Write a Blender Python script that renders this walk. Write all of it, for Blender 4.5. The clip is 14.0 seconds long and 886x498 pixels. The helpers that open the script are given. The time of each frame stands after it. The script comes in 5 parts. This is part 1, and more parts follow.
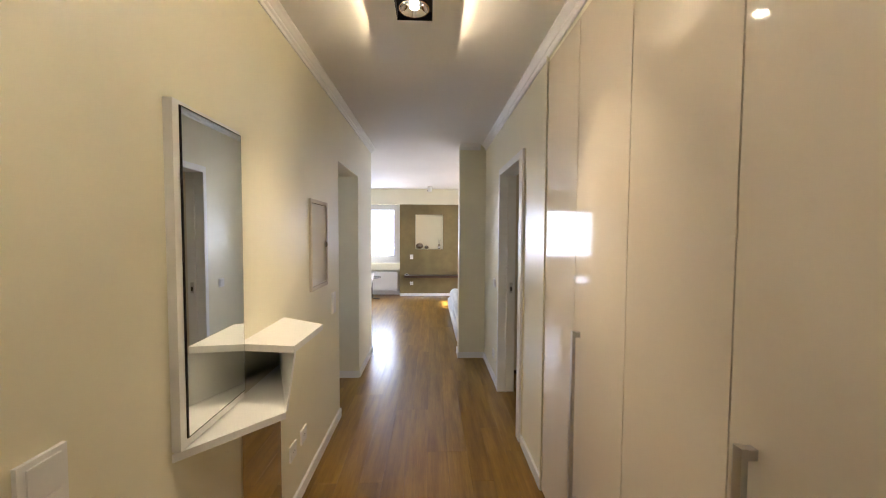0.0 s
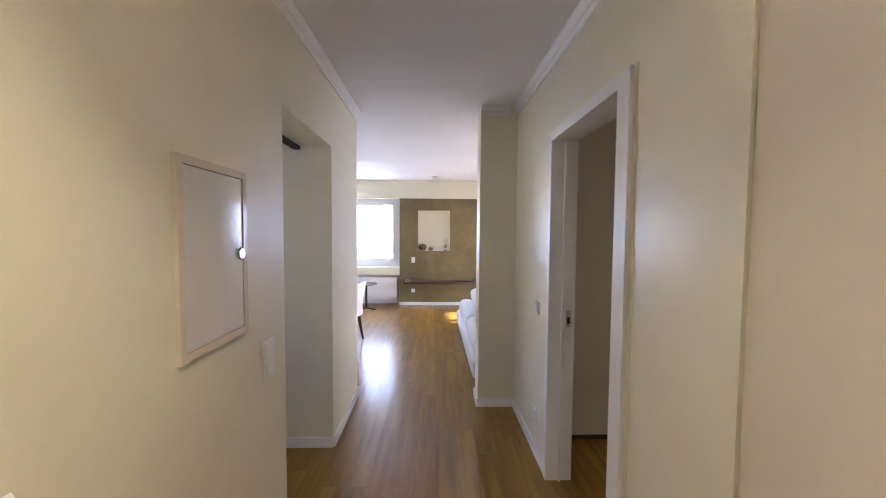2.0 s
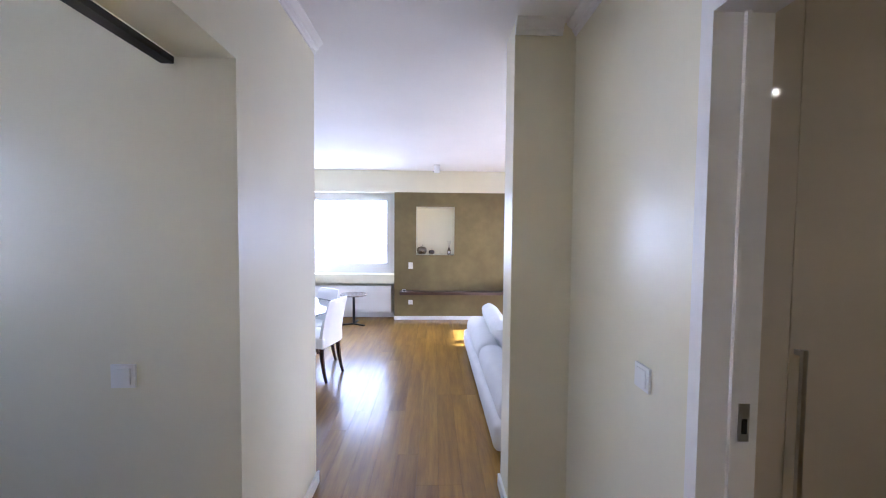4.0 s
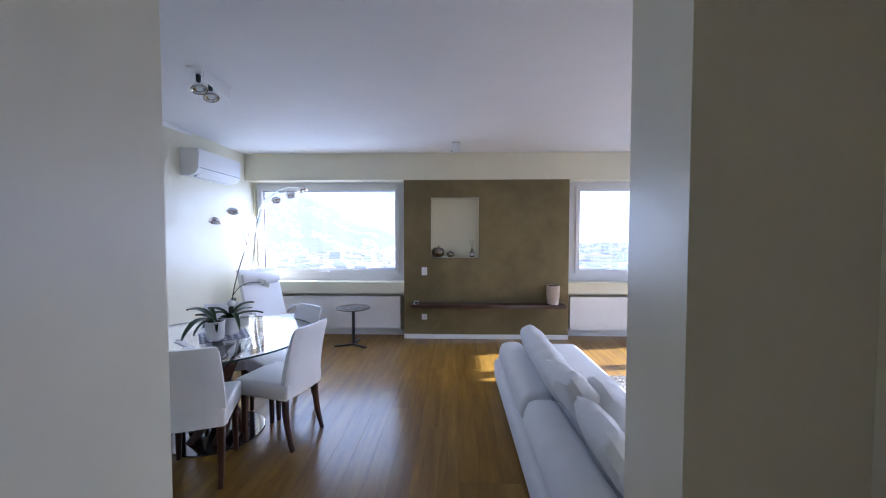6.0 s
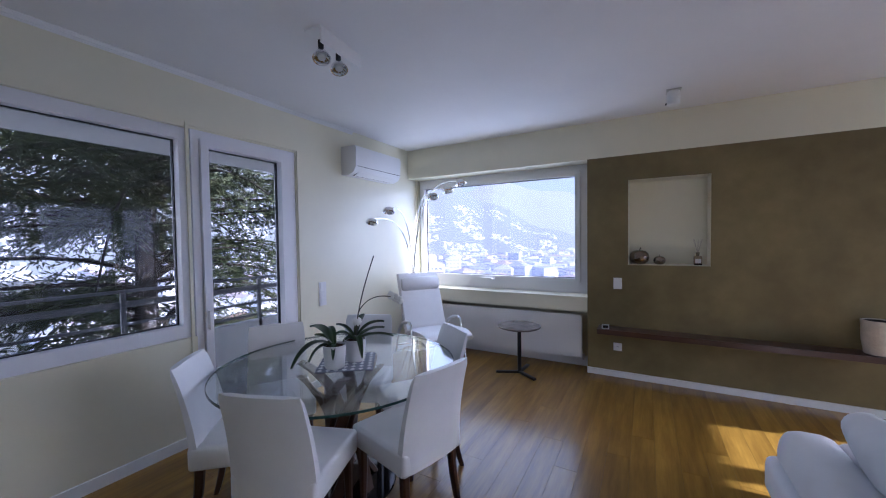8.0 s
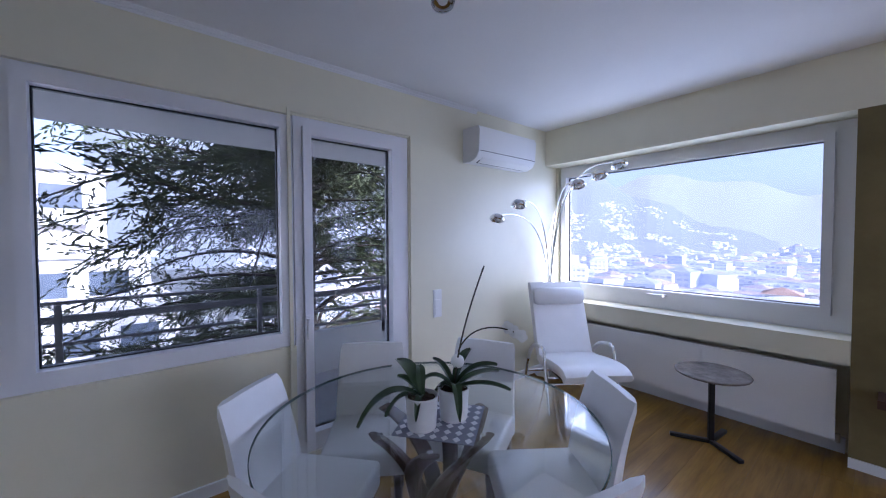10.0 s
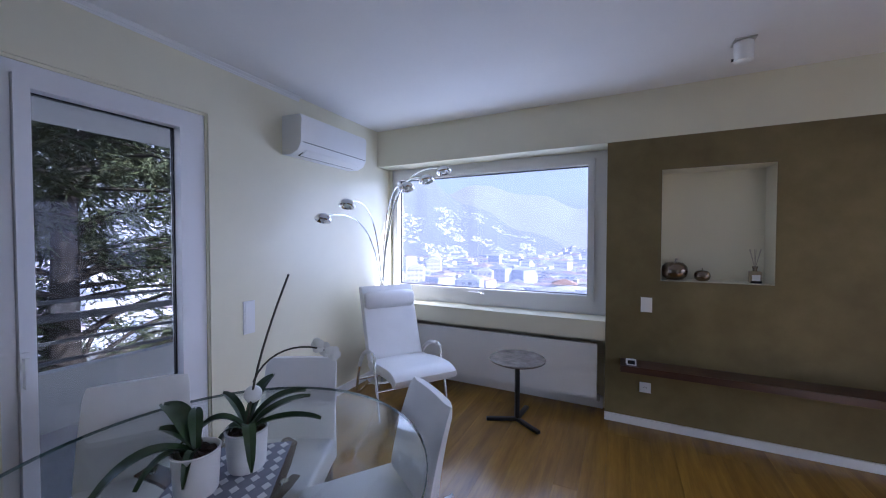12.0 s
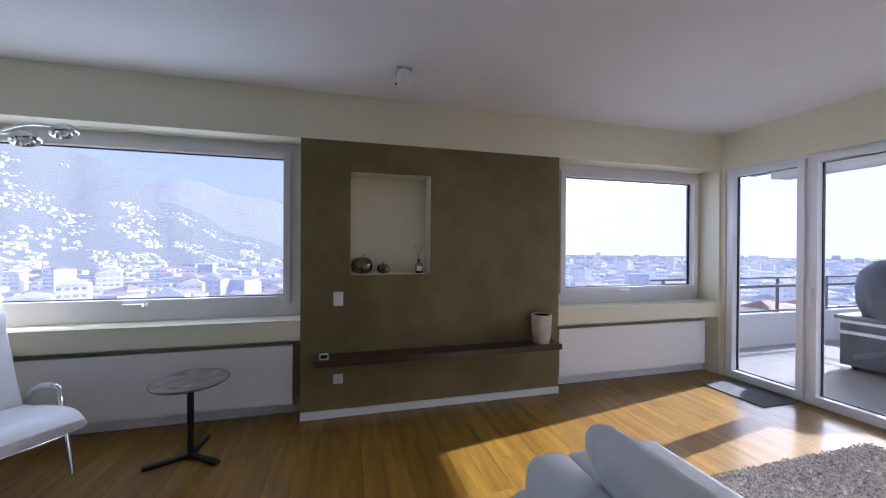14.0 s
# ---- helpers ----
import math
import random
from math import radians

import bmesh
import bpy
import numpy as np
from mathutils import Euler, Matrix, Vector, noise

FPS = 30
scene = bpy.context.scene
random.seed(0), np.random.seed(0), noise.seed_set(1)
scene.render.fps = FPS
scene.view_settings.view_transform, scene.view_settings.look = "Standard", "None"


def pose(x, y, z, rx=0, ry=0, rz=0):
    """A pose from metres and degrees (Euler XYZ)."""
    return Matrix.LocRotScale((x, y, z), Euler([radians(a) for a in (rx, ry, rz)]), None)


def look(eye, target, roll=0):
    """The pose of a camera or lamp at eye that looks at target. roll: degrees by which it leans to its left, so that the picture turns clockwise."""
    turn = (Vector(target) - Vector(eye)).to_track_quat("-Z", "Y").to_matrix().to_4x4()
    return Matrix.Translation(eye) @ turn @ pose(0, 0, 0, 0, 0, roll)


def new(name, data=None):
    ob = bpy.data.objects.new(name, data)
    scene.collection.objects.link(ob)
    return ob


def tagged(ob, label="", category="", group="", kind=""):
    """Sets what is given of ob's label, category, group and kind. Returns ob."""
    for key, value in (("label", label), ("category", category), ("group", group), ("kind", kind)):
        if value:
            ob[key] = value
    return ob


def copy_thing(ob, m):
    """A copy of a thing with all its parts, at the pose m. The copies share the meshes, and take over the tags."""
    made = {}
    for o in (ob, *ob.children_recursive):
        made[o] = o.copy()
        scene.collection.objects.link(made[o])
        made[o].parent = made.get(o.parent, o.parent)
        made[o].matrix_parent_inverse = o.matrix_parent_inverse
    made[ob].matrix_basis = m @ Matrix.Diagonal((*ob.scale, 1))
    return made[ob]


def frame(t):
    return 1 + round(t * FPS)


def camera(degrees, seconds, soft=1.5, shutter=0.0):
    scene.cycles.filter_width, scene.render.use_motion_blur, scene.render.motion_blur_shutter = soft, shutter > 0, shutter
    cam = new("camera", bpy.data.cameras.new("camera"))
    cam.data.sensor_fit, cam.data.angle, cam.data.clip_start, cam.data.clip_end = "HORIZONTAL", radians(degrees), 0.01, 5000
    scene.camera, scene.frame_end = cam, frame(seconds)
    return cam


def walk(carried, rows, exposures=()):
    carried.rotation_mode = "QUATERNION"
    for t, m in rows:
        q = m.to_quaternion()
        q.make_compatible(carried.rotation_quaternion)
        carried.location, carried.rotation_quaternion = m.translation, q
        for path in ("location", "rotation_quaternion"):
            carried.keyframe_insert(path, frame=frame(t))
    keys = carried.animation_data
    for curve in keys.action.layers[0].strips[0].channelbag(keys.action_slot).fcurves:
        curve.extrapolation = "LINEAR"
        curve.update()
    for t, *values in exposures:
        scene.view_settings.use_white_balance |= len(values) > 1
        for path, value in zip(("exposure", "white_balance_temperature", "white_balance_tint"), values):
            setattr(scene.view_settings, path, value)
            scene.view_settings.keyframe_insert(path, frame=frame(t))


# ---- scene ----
cam = camera(101.3, 14.0, 1.1)
PATH = [
    (0, (-0.016, -0.28, 1.499), (0.054, 1.716, 1.412), 0.3),
    (0.5, (-0.032, 0.017, 1.5), (0.034, 2.013, 1.409), 0.5),
    (1, (-0.073, 0.332, 1.51), (-0.006, 2.329, 1.42), 0.4),
    (1.5, (-0.069, 0.644, 1.505), (-0.005, 2.641, 1.411), 0.4),
    (2, (-0.066, 0.968, 1.5), (-0.009, 2.965, 1.407), 0.4),
    (2.5, (-0.076, 1.255, 1.504), (-0.019, 3.252, 1.415), 0.3),
    (3, (-0.071, 1.564, 1.49), (-0.016, 3.562, 1.401), 0.4),
    (3.2, (-0.067, 1.681, 1.491), (-0.014, 3.679, 1.403), 0.5),
    (5.5, (-0.081, 3.13, 1.42), (-0.044, 5.129, 1.345), 0.1),
    (6, (-0.058, 3.417, 1.413), (-0.117, 5.415, 1.341), -0.0),
    (6.5, (-0.044, 3.678, 1.412), (-0.308, 5.659, 1.342), -0.2),
    (7, (-0.109, 3.932, 1.407), (-0.587, 5.873, 1.341), -0.3),
    (7.5, (-0.161, 4.164, 1.401), (-0.848, 6.041, 1.34), -0.5),
    (8, (-0.217, 4.427, 1.398), (-1.193, 6.172, 1.339), -0.8),
    (8.5, (-0.317, 4.636, 1.385), (-1.541, 6.217, 1.332), -0.7),
    (8.7, (-0.363, 4.72, 1.387), (-1.676, 6.227, 1.336), -0.7),
    (10.8, (-0.663, 5.198, 1.418), (-2.226, 6.445, 1.358), -0.2),
    (11, (-0.643, 5.23, 1.401), (-2.131, 6.565, 1.35), 0.0),
    (11.5, (-0.653, 5.25, 1.412), (-1.883, 6.827, 1.363), 0.0),
    (12, (-0.632, 5.252, 1.416), (-1.515, 7.046, 1.366), 0.1),
    (12.5, (-0.565, 5.258, 1.406), (-1.11, 7.182, 1.363), 0.3),
    (13, (-0.501, 5.301, 1.378), (-0.686, 7.292, 1.346), 0.4),
    (13.5, (-0.444, 5.363, 1.35), (-0.303, 7.358, 1.331), 0.5),
    (14, (-0.402, 5.406, 1.339), (0.113, 7.338, 1.33), 0.3),
]
walk(cam, [(t, look(eye, target, roll)) for t, eye, target, roll in PATH], (
    (0, 3.65, 5850, 17), (1.0, 3.45, 5800, 18), (1.5, 3.45, 5600, 20), (2.0, 3.6, 5450, 23), (3, 3.85, 5200, 23), (5.5, 2.9, 4950, 20),
    (6.0, 2.35, 4950, 19), (6.5, 1.85, 5000, 20), (8.5, 1.8, 5000, 22), (11, 1.75, 4850, 24), (12.5, 1.65, 5000, 20), (14, 1.55, 5250, 18)))

# ---- world, sun, exposure ----
SUN_AZ, SUN_EL = radians(9.8), radians(22.7)
world = bpy.data.worlds.new("world")
scene.world = world
world.use_nodes = True
wt = world.node_tree
sky = wt.nodes.new("ShaderNodeTexSky")
sky.sky_type = "NISHITA"
sky.sun_disc = False
sky.sun_elevation = SUN_EL
sky.sun_rotation = math.pi / 2 - SUN_AZ
sky.altitude, sky.air_density, sky.dust_density, sky.ozone_density = 300, 0.9, 4.0, 1.0
haze_node = wt.nodes.new("ShaderNodeHueSaturation")
haze_node.inputs["Saturation"].default_value, haze_node.inputs["Value"].default_value = 0.45, 1.15
wt.links.new(sky.outputs[0], haze_node.inputs["Color"])
wt.links.new(haze_node.outputs[0], wt.nodes["Background"].inputs[0])
wt.nodes["Background"].inputs[1].default_value = 0.15
sun = new("sun", bpy.data.lights.new("sun", "SUN"))
sun.data.energy, sun.data.angle, sun.data.color = 5.0, radians(0.6), (1.0, 0.93, 0.82)
to_sun = Vector((math.cos(SUN_EL) * math.cos(SUN_AZ), math.cos(SUN_EL) * math.sin(SUN_AZ), math.sin(SUN_EL)))
sun.matrix_world = look(to_sun * 50, (0, 0, 0))
# daylight in the two terrace openings behind the sofa
day = new("terrace_daylight", bpy.data.lights.new("terrace_daylight", "AREA"))
day.data.shape, day.data.size, day.data.size_y = "RECTANGLE", 2.9, 1.95
day.data.energy, day.data.color = 1.2, (0.86, 0.92, 1.0)
day.matrix_world = look((3.63, 6.80, 1.10), (-3.0, 6.80, 1.15))
# daylight in the two city windows
for wx, wide, watts in ((-1.86, 1.9, 4.3), (2.53, 1.6, 1.0)):
    win = new("window_daylight", bpy.data.lights.new("window_daylight", "AREA"))
    win.data.shape, win.data.size, win.data.size_y = "RECTANGLE", wide, 1.08
    win.data.energy, win.data.color = watts, (0.80, 0.88, 1.0)
    win.matrix_world = look((wx, 8.60, 1.50), (wx, 4.0, 1.20))

# ---- materials ----


def shader(name):
    m = bpy.data.materials.new(name)
    m.use_nodes = True
    nt = m.node_tree
    return m, nt, nt.nodes["Principled BSDF"]


def ramp(nt, fac, c0, c1, p0=0.3, p1=0.7):
    r = nt.nodes.new("ShaderNodeValToRGB")
    r.color_ramp.elements[0].position, r.color_ramp.elements[1].position = p0, p1
    r.color_ramp.elements[0].color, r.color_ramp.elements[1].color = (*c0, 1), (*c1, 1)
    nt.links.new(fac, r.inputs[0])
    return r.outputs[0]


def coords(nt, scale=(1, 1, 1), kind="Object", shift=None):
    tc = nt.nodes.new("ShaderNodeTexCoord")
    mp = nt.nodes.new("ShaderNodeMapping")
    mp.inputs["Scale"].default_value = scale
    nt.links.new(tc.outputs[kind], mp.inputs[0])
    if shift is not None:
        nt.links.new(shift, mp.inputs["Location"])
    return mp.outputs[0]


def noise_tex(nt, vec, scale, detail=4, rough=0.55):
    n = nt.nodes.new("ShaderNodeTexNoise")
    n.inputs["Scale"].default_value, n.inputs["Detail"].default_value, n.inputs["Roughness"].default_value = scale, detail, rough
    nt.links.new(vec, n.inputs["Vector"])
    return n.outputs["Fac"]


def mixrgb(nt, a, b, fac=0.5, blend="MULTIPLY"):
    m = nt.nodes.new("ShaderNodeMix")
    m.data_type, m.blend_type = "RGBA", blend
    if isinstance(fac, float):
        m.inputs[0].default_value = fac
    else:
        nt.links.new(fac, m.inputs[0])
    for s, v in ((m.inputs[6], a), (m.inputs[7], b)):
        if isinstance(v, tuple):
            s.default_value = (*v, 1)
        else:
            nt.links.new(v, s)
    return m.outputs[2]


def bump(nt, bsdf, height, strength=0.1, dist=0.01):
    b = nt.nodes.new("ShaderNodeBump")
    b.inputs["Strength"].default_value, b.inputs["Distance"].default_value = strength, dist
    nt.links.new(height, b.inputs["Height"])
    nt.links.new(b.outputs[0], bsdf.inputs["Normal"])


def surface(name, c, rough=0.5, metal=0.0, vary=0.06, big=2.0, fine=60.0, relief=0.05, depth=0.004, coat=0.0, spec=0.5):
    """A painted or plain surface with cloudy tone at two scales and fine relief."""
    m, nt, p = shader(name)
    v = coords(nt)
    n1, n2 = noise_tex(nt, v, big, 5), noise_tex(nt, v, fine, 3)
    lo = tuple(x * (1 - vary) for x in c)
    hi = tuple(min(1, x * (1 + vary)) for x in c)
    col = ramp(nt, n1, lo, hi)
    col2 = ramp(nt, n2, (1 - vary * 0.7,) * 3, (1, 1, 1))
    nt.links.new(mixrgb(nt, col, col2, 1.0), p.inputs["Base Color"])
    p.inputs["Roughness"].default_value, p.inputs["Metallic"].default_value = rough, metal
    p.inputs["Coat Weight"].default_value, p.inputs["Coat Roughness"].default_value = coat, 0.08
    p.inputs["Specular IOR Level"].default_value = spec
    if relief:
        bump(nt, p, n2, relief, depth)
    return m


def wood(name, c0, c1, rough=0.35, along=1, coat=0.0, random_shift=False, spec=0.5):
    """Wood with grain running along the given axis (0, 1 or 2), toned piece by piece."""
    m, nt, p = shader(name)
    oi = nt.nodes.new("ShaderNodeObjectInfo")
    sc = [9.0, 9.0, 9.0]
    sc[along] = 0.7
    mul = nt.nodes.new("ShaderNodeMath")
    mul.operation = "MULTIPLY"
    mul.inputs[1].default_value = 37.0
    nt.links.new(oi.outputs["Random"], mul.inputs[0])
    v = coords(nt, tuple(sc), shift=mul.outputs[0] if random_shift else None)
    n1, n2 = noise_tex(nt, v, 2.0, 6, 0.65), noise_tex(nt, v, 14.0, 4)
    col = ramp(nt, n1, c0, c1, 0.25, 0.75)
    col2 = ramp(nt, n2, (0.8, 0.78, 0.75), (1, 1, 1))
    col = mixrgb(nt, col, col2, 0.6)
    if random_shift:
        tone = ramp(nt, oi.outputs["Random"], (0.86, 0.83, 0.78), (1.12, 1.12, 1.10), 0.0, 1.0)
        col = mixrgb(nt, col, tone, 1.0)
    nt.links.new(col, p.inputs["Base Color"])
    p.inputs["Roughness"].default_value = rough
    p.inputs["Coat Weight"].default_value, p.inputs["Coat Roughness"].default_value = coat, 0.2
    p.inputs["Specular IOR Level"].default_value = spec
    bump(nt, p, n2, 0.06, 0.003)
    return m


def glass(name, tint, base=0.04, edge=0.75):
    """Pane: clear with a tint, with a mirror gloss that grows towards grazing views."""
    m, nt, p = shader(name)
    nt.nodes.remove(p)
    tr, gl, mx, lw, pw, ml = (nt.nodes.new("ShaderNode" + k) for k in ("BsdfTransparent", "BsdfGlossy", "MixShader", "LayerWeight", "Math", "MapRange"))
    tr.inputs[0].default_value = (*tint, 1)
    gl.inputs["Roughness"].default_value = 0.0
    pw.operation = "POWER"
    pw.inputs[1].default_value = 3.2
    lw.inputs[0].default_value = 0.5
    ml.inputs[3].default_value, ml.inputs[4].default_value = base, edge
    nt.links.new(lw.outputs["Facing"], pw.inputs[0])
    nt.links.new(pw.outputs[0], ml.inputs[0])
    nt.links.new(ml.outputs[0], mx.inputs[0])
    nt.links.new(tr.outputs[0], mx.inputs[1])
    nt.links.new(gl.outputs[0], mx.inputs[2])
    nt.links.new(mx.outputs[0], nt.nodes["Material Output"].inputs[0])
    return m


def lit(name, c, strength):
    m, nt, p = shader(name)
    p.inputs["Base Color"].default_value = (*c, 1)
    p.inputs["Emission Color"].default_value = (*c, 1)
    p.inputs["Emission Strength"].default_value = strength
    return m


def stucco(name, c, rough, vary, spec):
    """Polished plaster with broad trowel clouds."""
    m, nt, p = shader(name)
    v = coords(nt)
    n0, n1, n2 = noise_tex(nt, v, 1.1, 4, 0.6), noise_tex(nt, v, 5.0, 8, 0.7), noise_tex(nt, v, 90.0, 2)
    lo, hi = tuple(x * (1 - vary) for x in c), tuple(x * (1 + vary) for x in c)
    col = mixrgb(nt, ramp(nt, n0, lo, hi), ramp(nt, n1, (1 - vary,) * 3, (1, 1, 1)), 0.8)
    nt.links.new(col, p.inputs["Base Color"])
    rr = nt.nodes.new("ShaderNodeMapRange")
    rr.inputs[3].default_value, rr.inputs[4].default_value = rough - 0.08, rough + 0.12
    nt.links.new(n1, rr.inputs[0])
    nt.links.new(rr.outputs[0], p.inputs["Roughness"])
    p.inputs["Specular IOR Level"].default_value = spec
    bump(nt, p, n1, 0.05, 0.004)
    return m


M_WALL = stucco("cream_plaster", (0.77, 0.735, 0.565), 0.30, 0.035, 0.55)
M_TAUPE = stucco("taupe_plaster", (0.205, 0.163, 0.072), 0.5, 0.26, 0.25)
M_CEIL = surface("ceiling_paint", (0.80, 0.79, 0.78), 0.8, vary=0.02, relief=0.03)
M_WHITE = surface("white_paint", (0.80, 0.80, 0.79), 0.4, vary=0.02, relief=0.02)
M_UPVC = surface("window_frame_white", (0.80, 0.80, 0.82), 0.3, vary=0.02, relief=0.0)
M_LACQ = surface("cream_lacquer", (0.70, 0.63, 0.52), 0.07, vary=0.015, relief=0.0, spec=0.28)
M_SEAM = surface("dark_gap", (0.05, 0.045, 0.04), 0.8, relief=0.0)
M_FLOOR = wood("oiled_plank", (0.16, 0.081, 0.010), (0.35, 0.203, 0.030), 0.45, 1, 0.8, True, 0.15)
M_SUBFLOOR = surface("floor_joint", (0.11, 0.055, 0.02), 0.7)
M_LEATHER = surface("white_leather", (0.76, 0.76, 0.76), 0.42, vary=0.03, big=6, fine=220, relief=0.12, depth=0.002)
M_FABRIC = surface("white_linen", (0.70, 0.71, 0.72), 0.85, vary=0.04, big=5, fine=400, relief=0.3, depth=0.002)
M_DARKWOOD = wood("dark_wood", (0.035, 0.014, 0.008), (0.09, 0.035, 0.018), 0.35, 2)
M_WALNUT = wood("walnut_shelf", (0.040, 0.020, 0.014), (0.085, 0.042, 0.030), 0.28, 0)
M_CHROME = surface("chrome", (0.75, 0.75, 0.76), 0.06, 1.0, vary=0.01, relief=0.0)
M_STEEL = surface("brushed_steel", (0.55, 0.54, 0.52), 0.3, 1.0, vary=0.04, relief=0.02)
M_BRONZE = surface("bronze_glaze", (0.22, 0.175, 0.13), 0.10, 0.95, vary=0.15, big=20, relief=0.02)
M_BLACK = surface("black_metal", (0.012, 0.012, 0.013), 0.4, 0.4, vary=0.1, relief=0.02)
M_MARBLE = surface("grey_stone_top", (0.20, 0.175, 0.155), 0.25, vary=0.35, big=14, fine=70, relief=0.02)
M_CERAMIC = surface("white_ceramic", (0.74, 0.74, 0.73), 0.3, vary=0.03, relief=0.02)
M_CONCRETE = surface("rough_stoneware", (0.52, 0.46, 0.38), 0.75, vary=0.15, big=12, fine=90, relief=0.3, depth=0.006)
M_SOIL = surface("bark_soil", (0.06, 0.035, 0.02), 0.9, vary=0.5, big=60, fine=150, relief=0.8, depth=0.01)
M_LEAF = surface("orchid_leaf", (0.032, 0.066, 0.020), 0.32, vary=0.25, big=14, fine=120, relief=0.05)
M_PETAL = surface("white_petal", (0.82, 0.82, 0.78), 0.5, vary=0.04, relief=0.02)
M_STEM = surface("plant_stem", (0.05, 0.045, 0.02), 0.5, vary=0.2, relief=0.02)
M_MIRROR = surface("mirror_silver", (0.86, 0.88, 0.87), 0.0, 1.0, vary=0.0, relief=0.0)
M_DARKMIRROR = surface("bronze_mirror", (0.74, 0.69, 0.62), 0.02, 1.0, vary=0.0, relief=0.0)
M_PANE = glass("window_pane", (0.70, 0.70, 0.715), 0.03)
M_TABLEGLASS = glass("table_glass", (0.96, 0.975, 0.975), 0.035, 0.7)
M_GLASSEDGE = surface("glass_edge", (0.03, 0.07, 0.06), 0.15, vary=0.1, relief=0.0)
M_CONC = surface("balcony_concrete", (0.42, 0.42, 0.44), 0.8, vary=0.12, big=3, fine=40, relief=0.2)
M_TERR = surface("terrace_tile", (0.31, 0.305, 0.30), 0.6, vary=0.08, big=3, fine=40, relief=0.1)
M_RAIL = surface("rail_grey_metal", (0.20, 0.205, 0.22), 0.45, 0.3, vary=0.08, relief=0.02)
M_MAT = surface("grey_doormat", (0.10, 0.105, 0.12), 0.95, vary=0.25, big=40, fine=300, relief=0.5, depth=0.004)
M_COVER = surface("dark_vinyl_cover", (0.10, 0.105, 0.12), 0.42, vary=0.2, big=6, fine=60, relief=0.1)
M_BARK = surface("cedar_bark", (0.032, 0.025, 0.018), 0.9, vary=0.4, big=12, fine=50, relief=0.8, depth=0.02)


def foliage(name, c0, c1):
    m, nt, p = shader(name)
    g = nt.nodes.new("ShaderNodeNewGeometry")
    nt.links.new(ramp(nt, g.outputs["Random Per Island"], c0, c1, 0.0, 1.0), p.inputs["Base Color"])
    p.inputs["Roughness"].default_value = 0.6
    p.inputs["Subsurface Weight"].default_value = 0.0
    return m


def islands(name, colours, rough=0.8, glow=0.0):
    """A colour for each separate piece out of a short list; glow: bluish emission for distance haze."""
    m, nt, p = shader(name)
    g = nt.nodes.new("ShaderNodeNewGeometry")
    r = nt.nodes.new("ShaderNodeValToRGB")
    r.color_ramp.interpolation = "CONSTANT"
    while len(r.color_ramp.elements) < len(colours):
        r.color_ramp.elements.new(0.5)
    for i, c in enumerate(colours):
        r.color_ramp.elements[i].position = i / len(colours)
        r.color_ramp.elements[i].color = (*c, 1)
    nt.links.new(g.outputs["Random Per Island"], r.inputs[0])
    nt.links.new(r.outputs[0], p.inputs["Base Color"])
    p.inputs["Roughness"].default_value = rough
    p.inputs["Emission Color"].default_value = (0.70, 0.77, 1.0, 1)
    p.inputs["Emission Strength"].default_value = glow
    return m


M_NEEDLES = foliage("cedar_needles", (0.026, 0.040, 0.020), (0.12, 0.14, 0.055))

# ---- building helpers ----


def part(name, bm, material, parent=None, label="", smooth=False, bevel=0.0, segs=2):
    """Links a bmesh as one mesh object under a thing, a part or nothing."""
    if bevel:
        bmesh.ops.bevel(bm, geom=[e for e in bm.edges if len(e.link_faces) == 2 and e.calc_face_angle(0) > 0.5], offset=bevel,
                        segments=segs, affect="EDGES", clamp_overlap=True, profile=0.5)
    me = bpy.data.meshes.new(name)
    bmesh.ops.recalc_face_normals(bm, faces=bm.faces)
    bm.to_mesh(me)
    bm.free()
    me.materials.append(material)
    if smooth or bevel:
        for p in me.polygons:
            p.use_smooth = True
        me.set_sharp_from_angle(angle=radians(38))
    ob = new(name, me)
    if parent is not None:
        ob.parent = parent
    if label:
        ob["label"] = label
    return ob


def thing(name, label, category, at=None, group="", kind=""):
    """An empty at the base of a thing that parents its parts."""
    ob = tagged(new(name), label, category, group, kind)
    if at is not None:
        ob.matrix_basis = at
    return ob


def bx(x0, x1, y0, y1, z0, z1, bm=None):
    bm = bm or bmesh.new()
    v = [bm.verts.new((x, y, z)) for z in (z0, z1) for y in (y0, y1) for x in (x0, x1)]
    for f in ((0, 1, 3, 2), (4, 6, 7, 5), (0, 4, 5, 1), (1, 5, 7, 3), (3, 7, 6, 2), (2, 6, 4, 0)):
        bm.faces.new([v[i] for i in f])
    return bm


def prism(poly, axis, a0, a1, bm=None):
    """A polygon of two coordinates, extruded along an axis (0, 1, 2) from a0 to a1."""
    bm = bm or bmesh.new()

    def p3(p, a):
        q = list(p)
        q.insert(axis, a)
        return q
    lo = [bm.verts.new(p3(p, a0)) for p in poly]
    hi = [bm.verts.new(p3(p, a1)) for p in poly]
    bm.faces.new(lo)
    bm.faces.new(hi)
    n = len(poly)
    for i in range(n):
        bm.faces.new((lo[i], lo[(i + 1) % n], hi[(i + 1) % n], hi[i]))
    return bm


def loft(rings, bm=None, caps=True):
    """Joins rings of equally many points."""
    bm = bm or bmesh.new()
    vs = [[bm.verts.new(p) for p in r] for r in rings]
    n = len(vs[0])
    for a, b in zip(vs, vs[1:]):
        for i in range(n):
            bm.faces.new((a[i], a[(i + 1) % n], b[(i + 1) % n], b[i]))
    if caps:
        bm.faces.new(vs[0])
        bm.faces.new(vs[-1])
    return bm


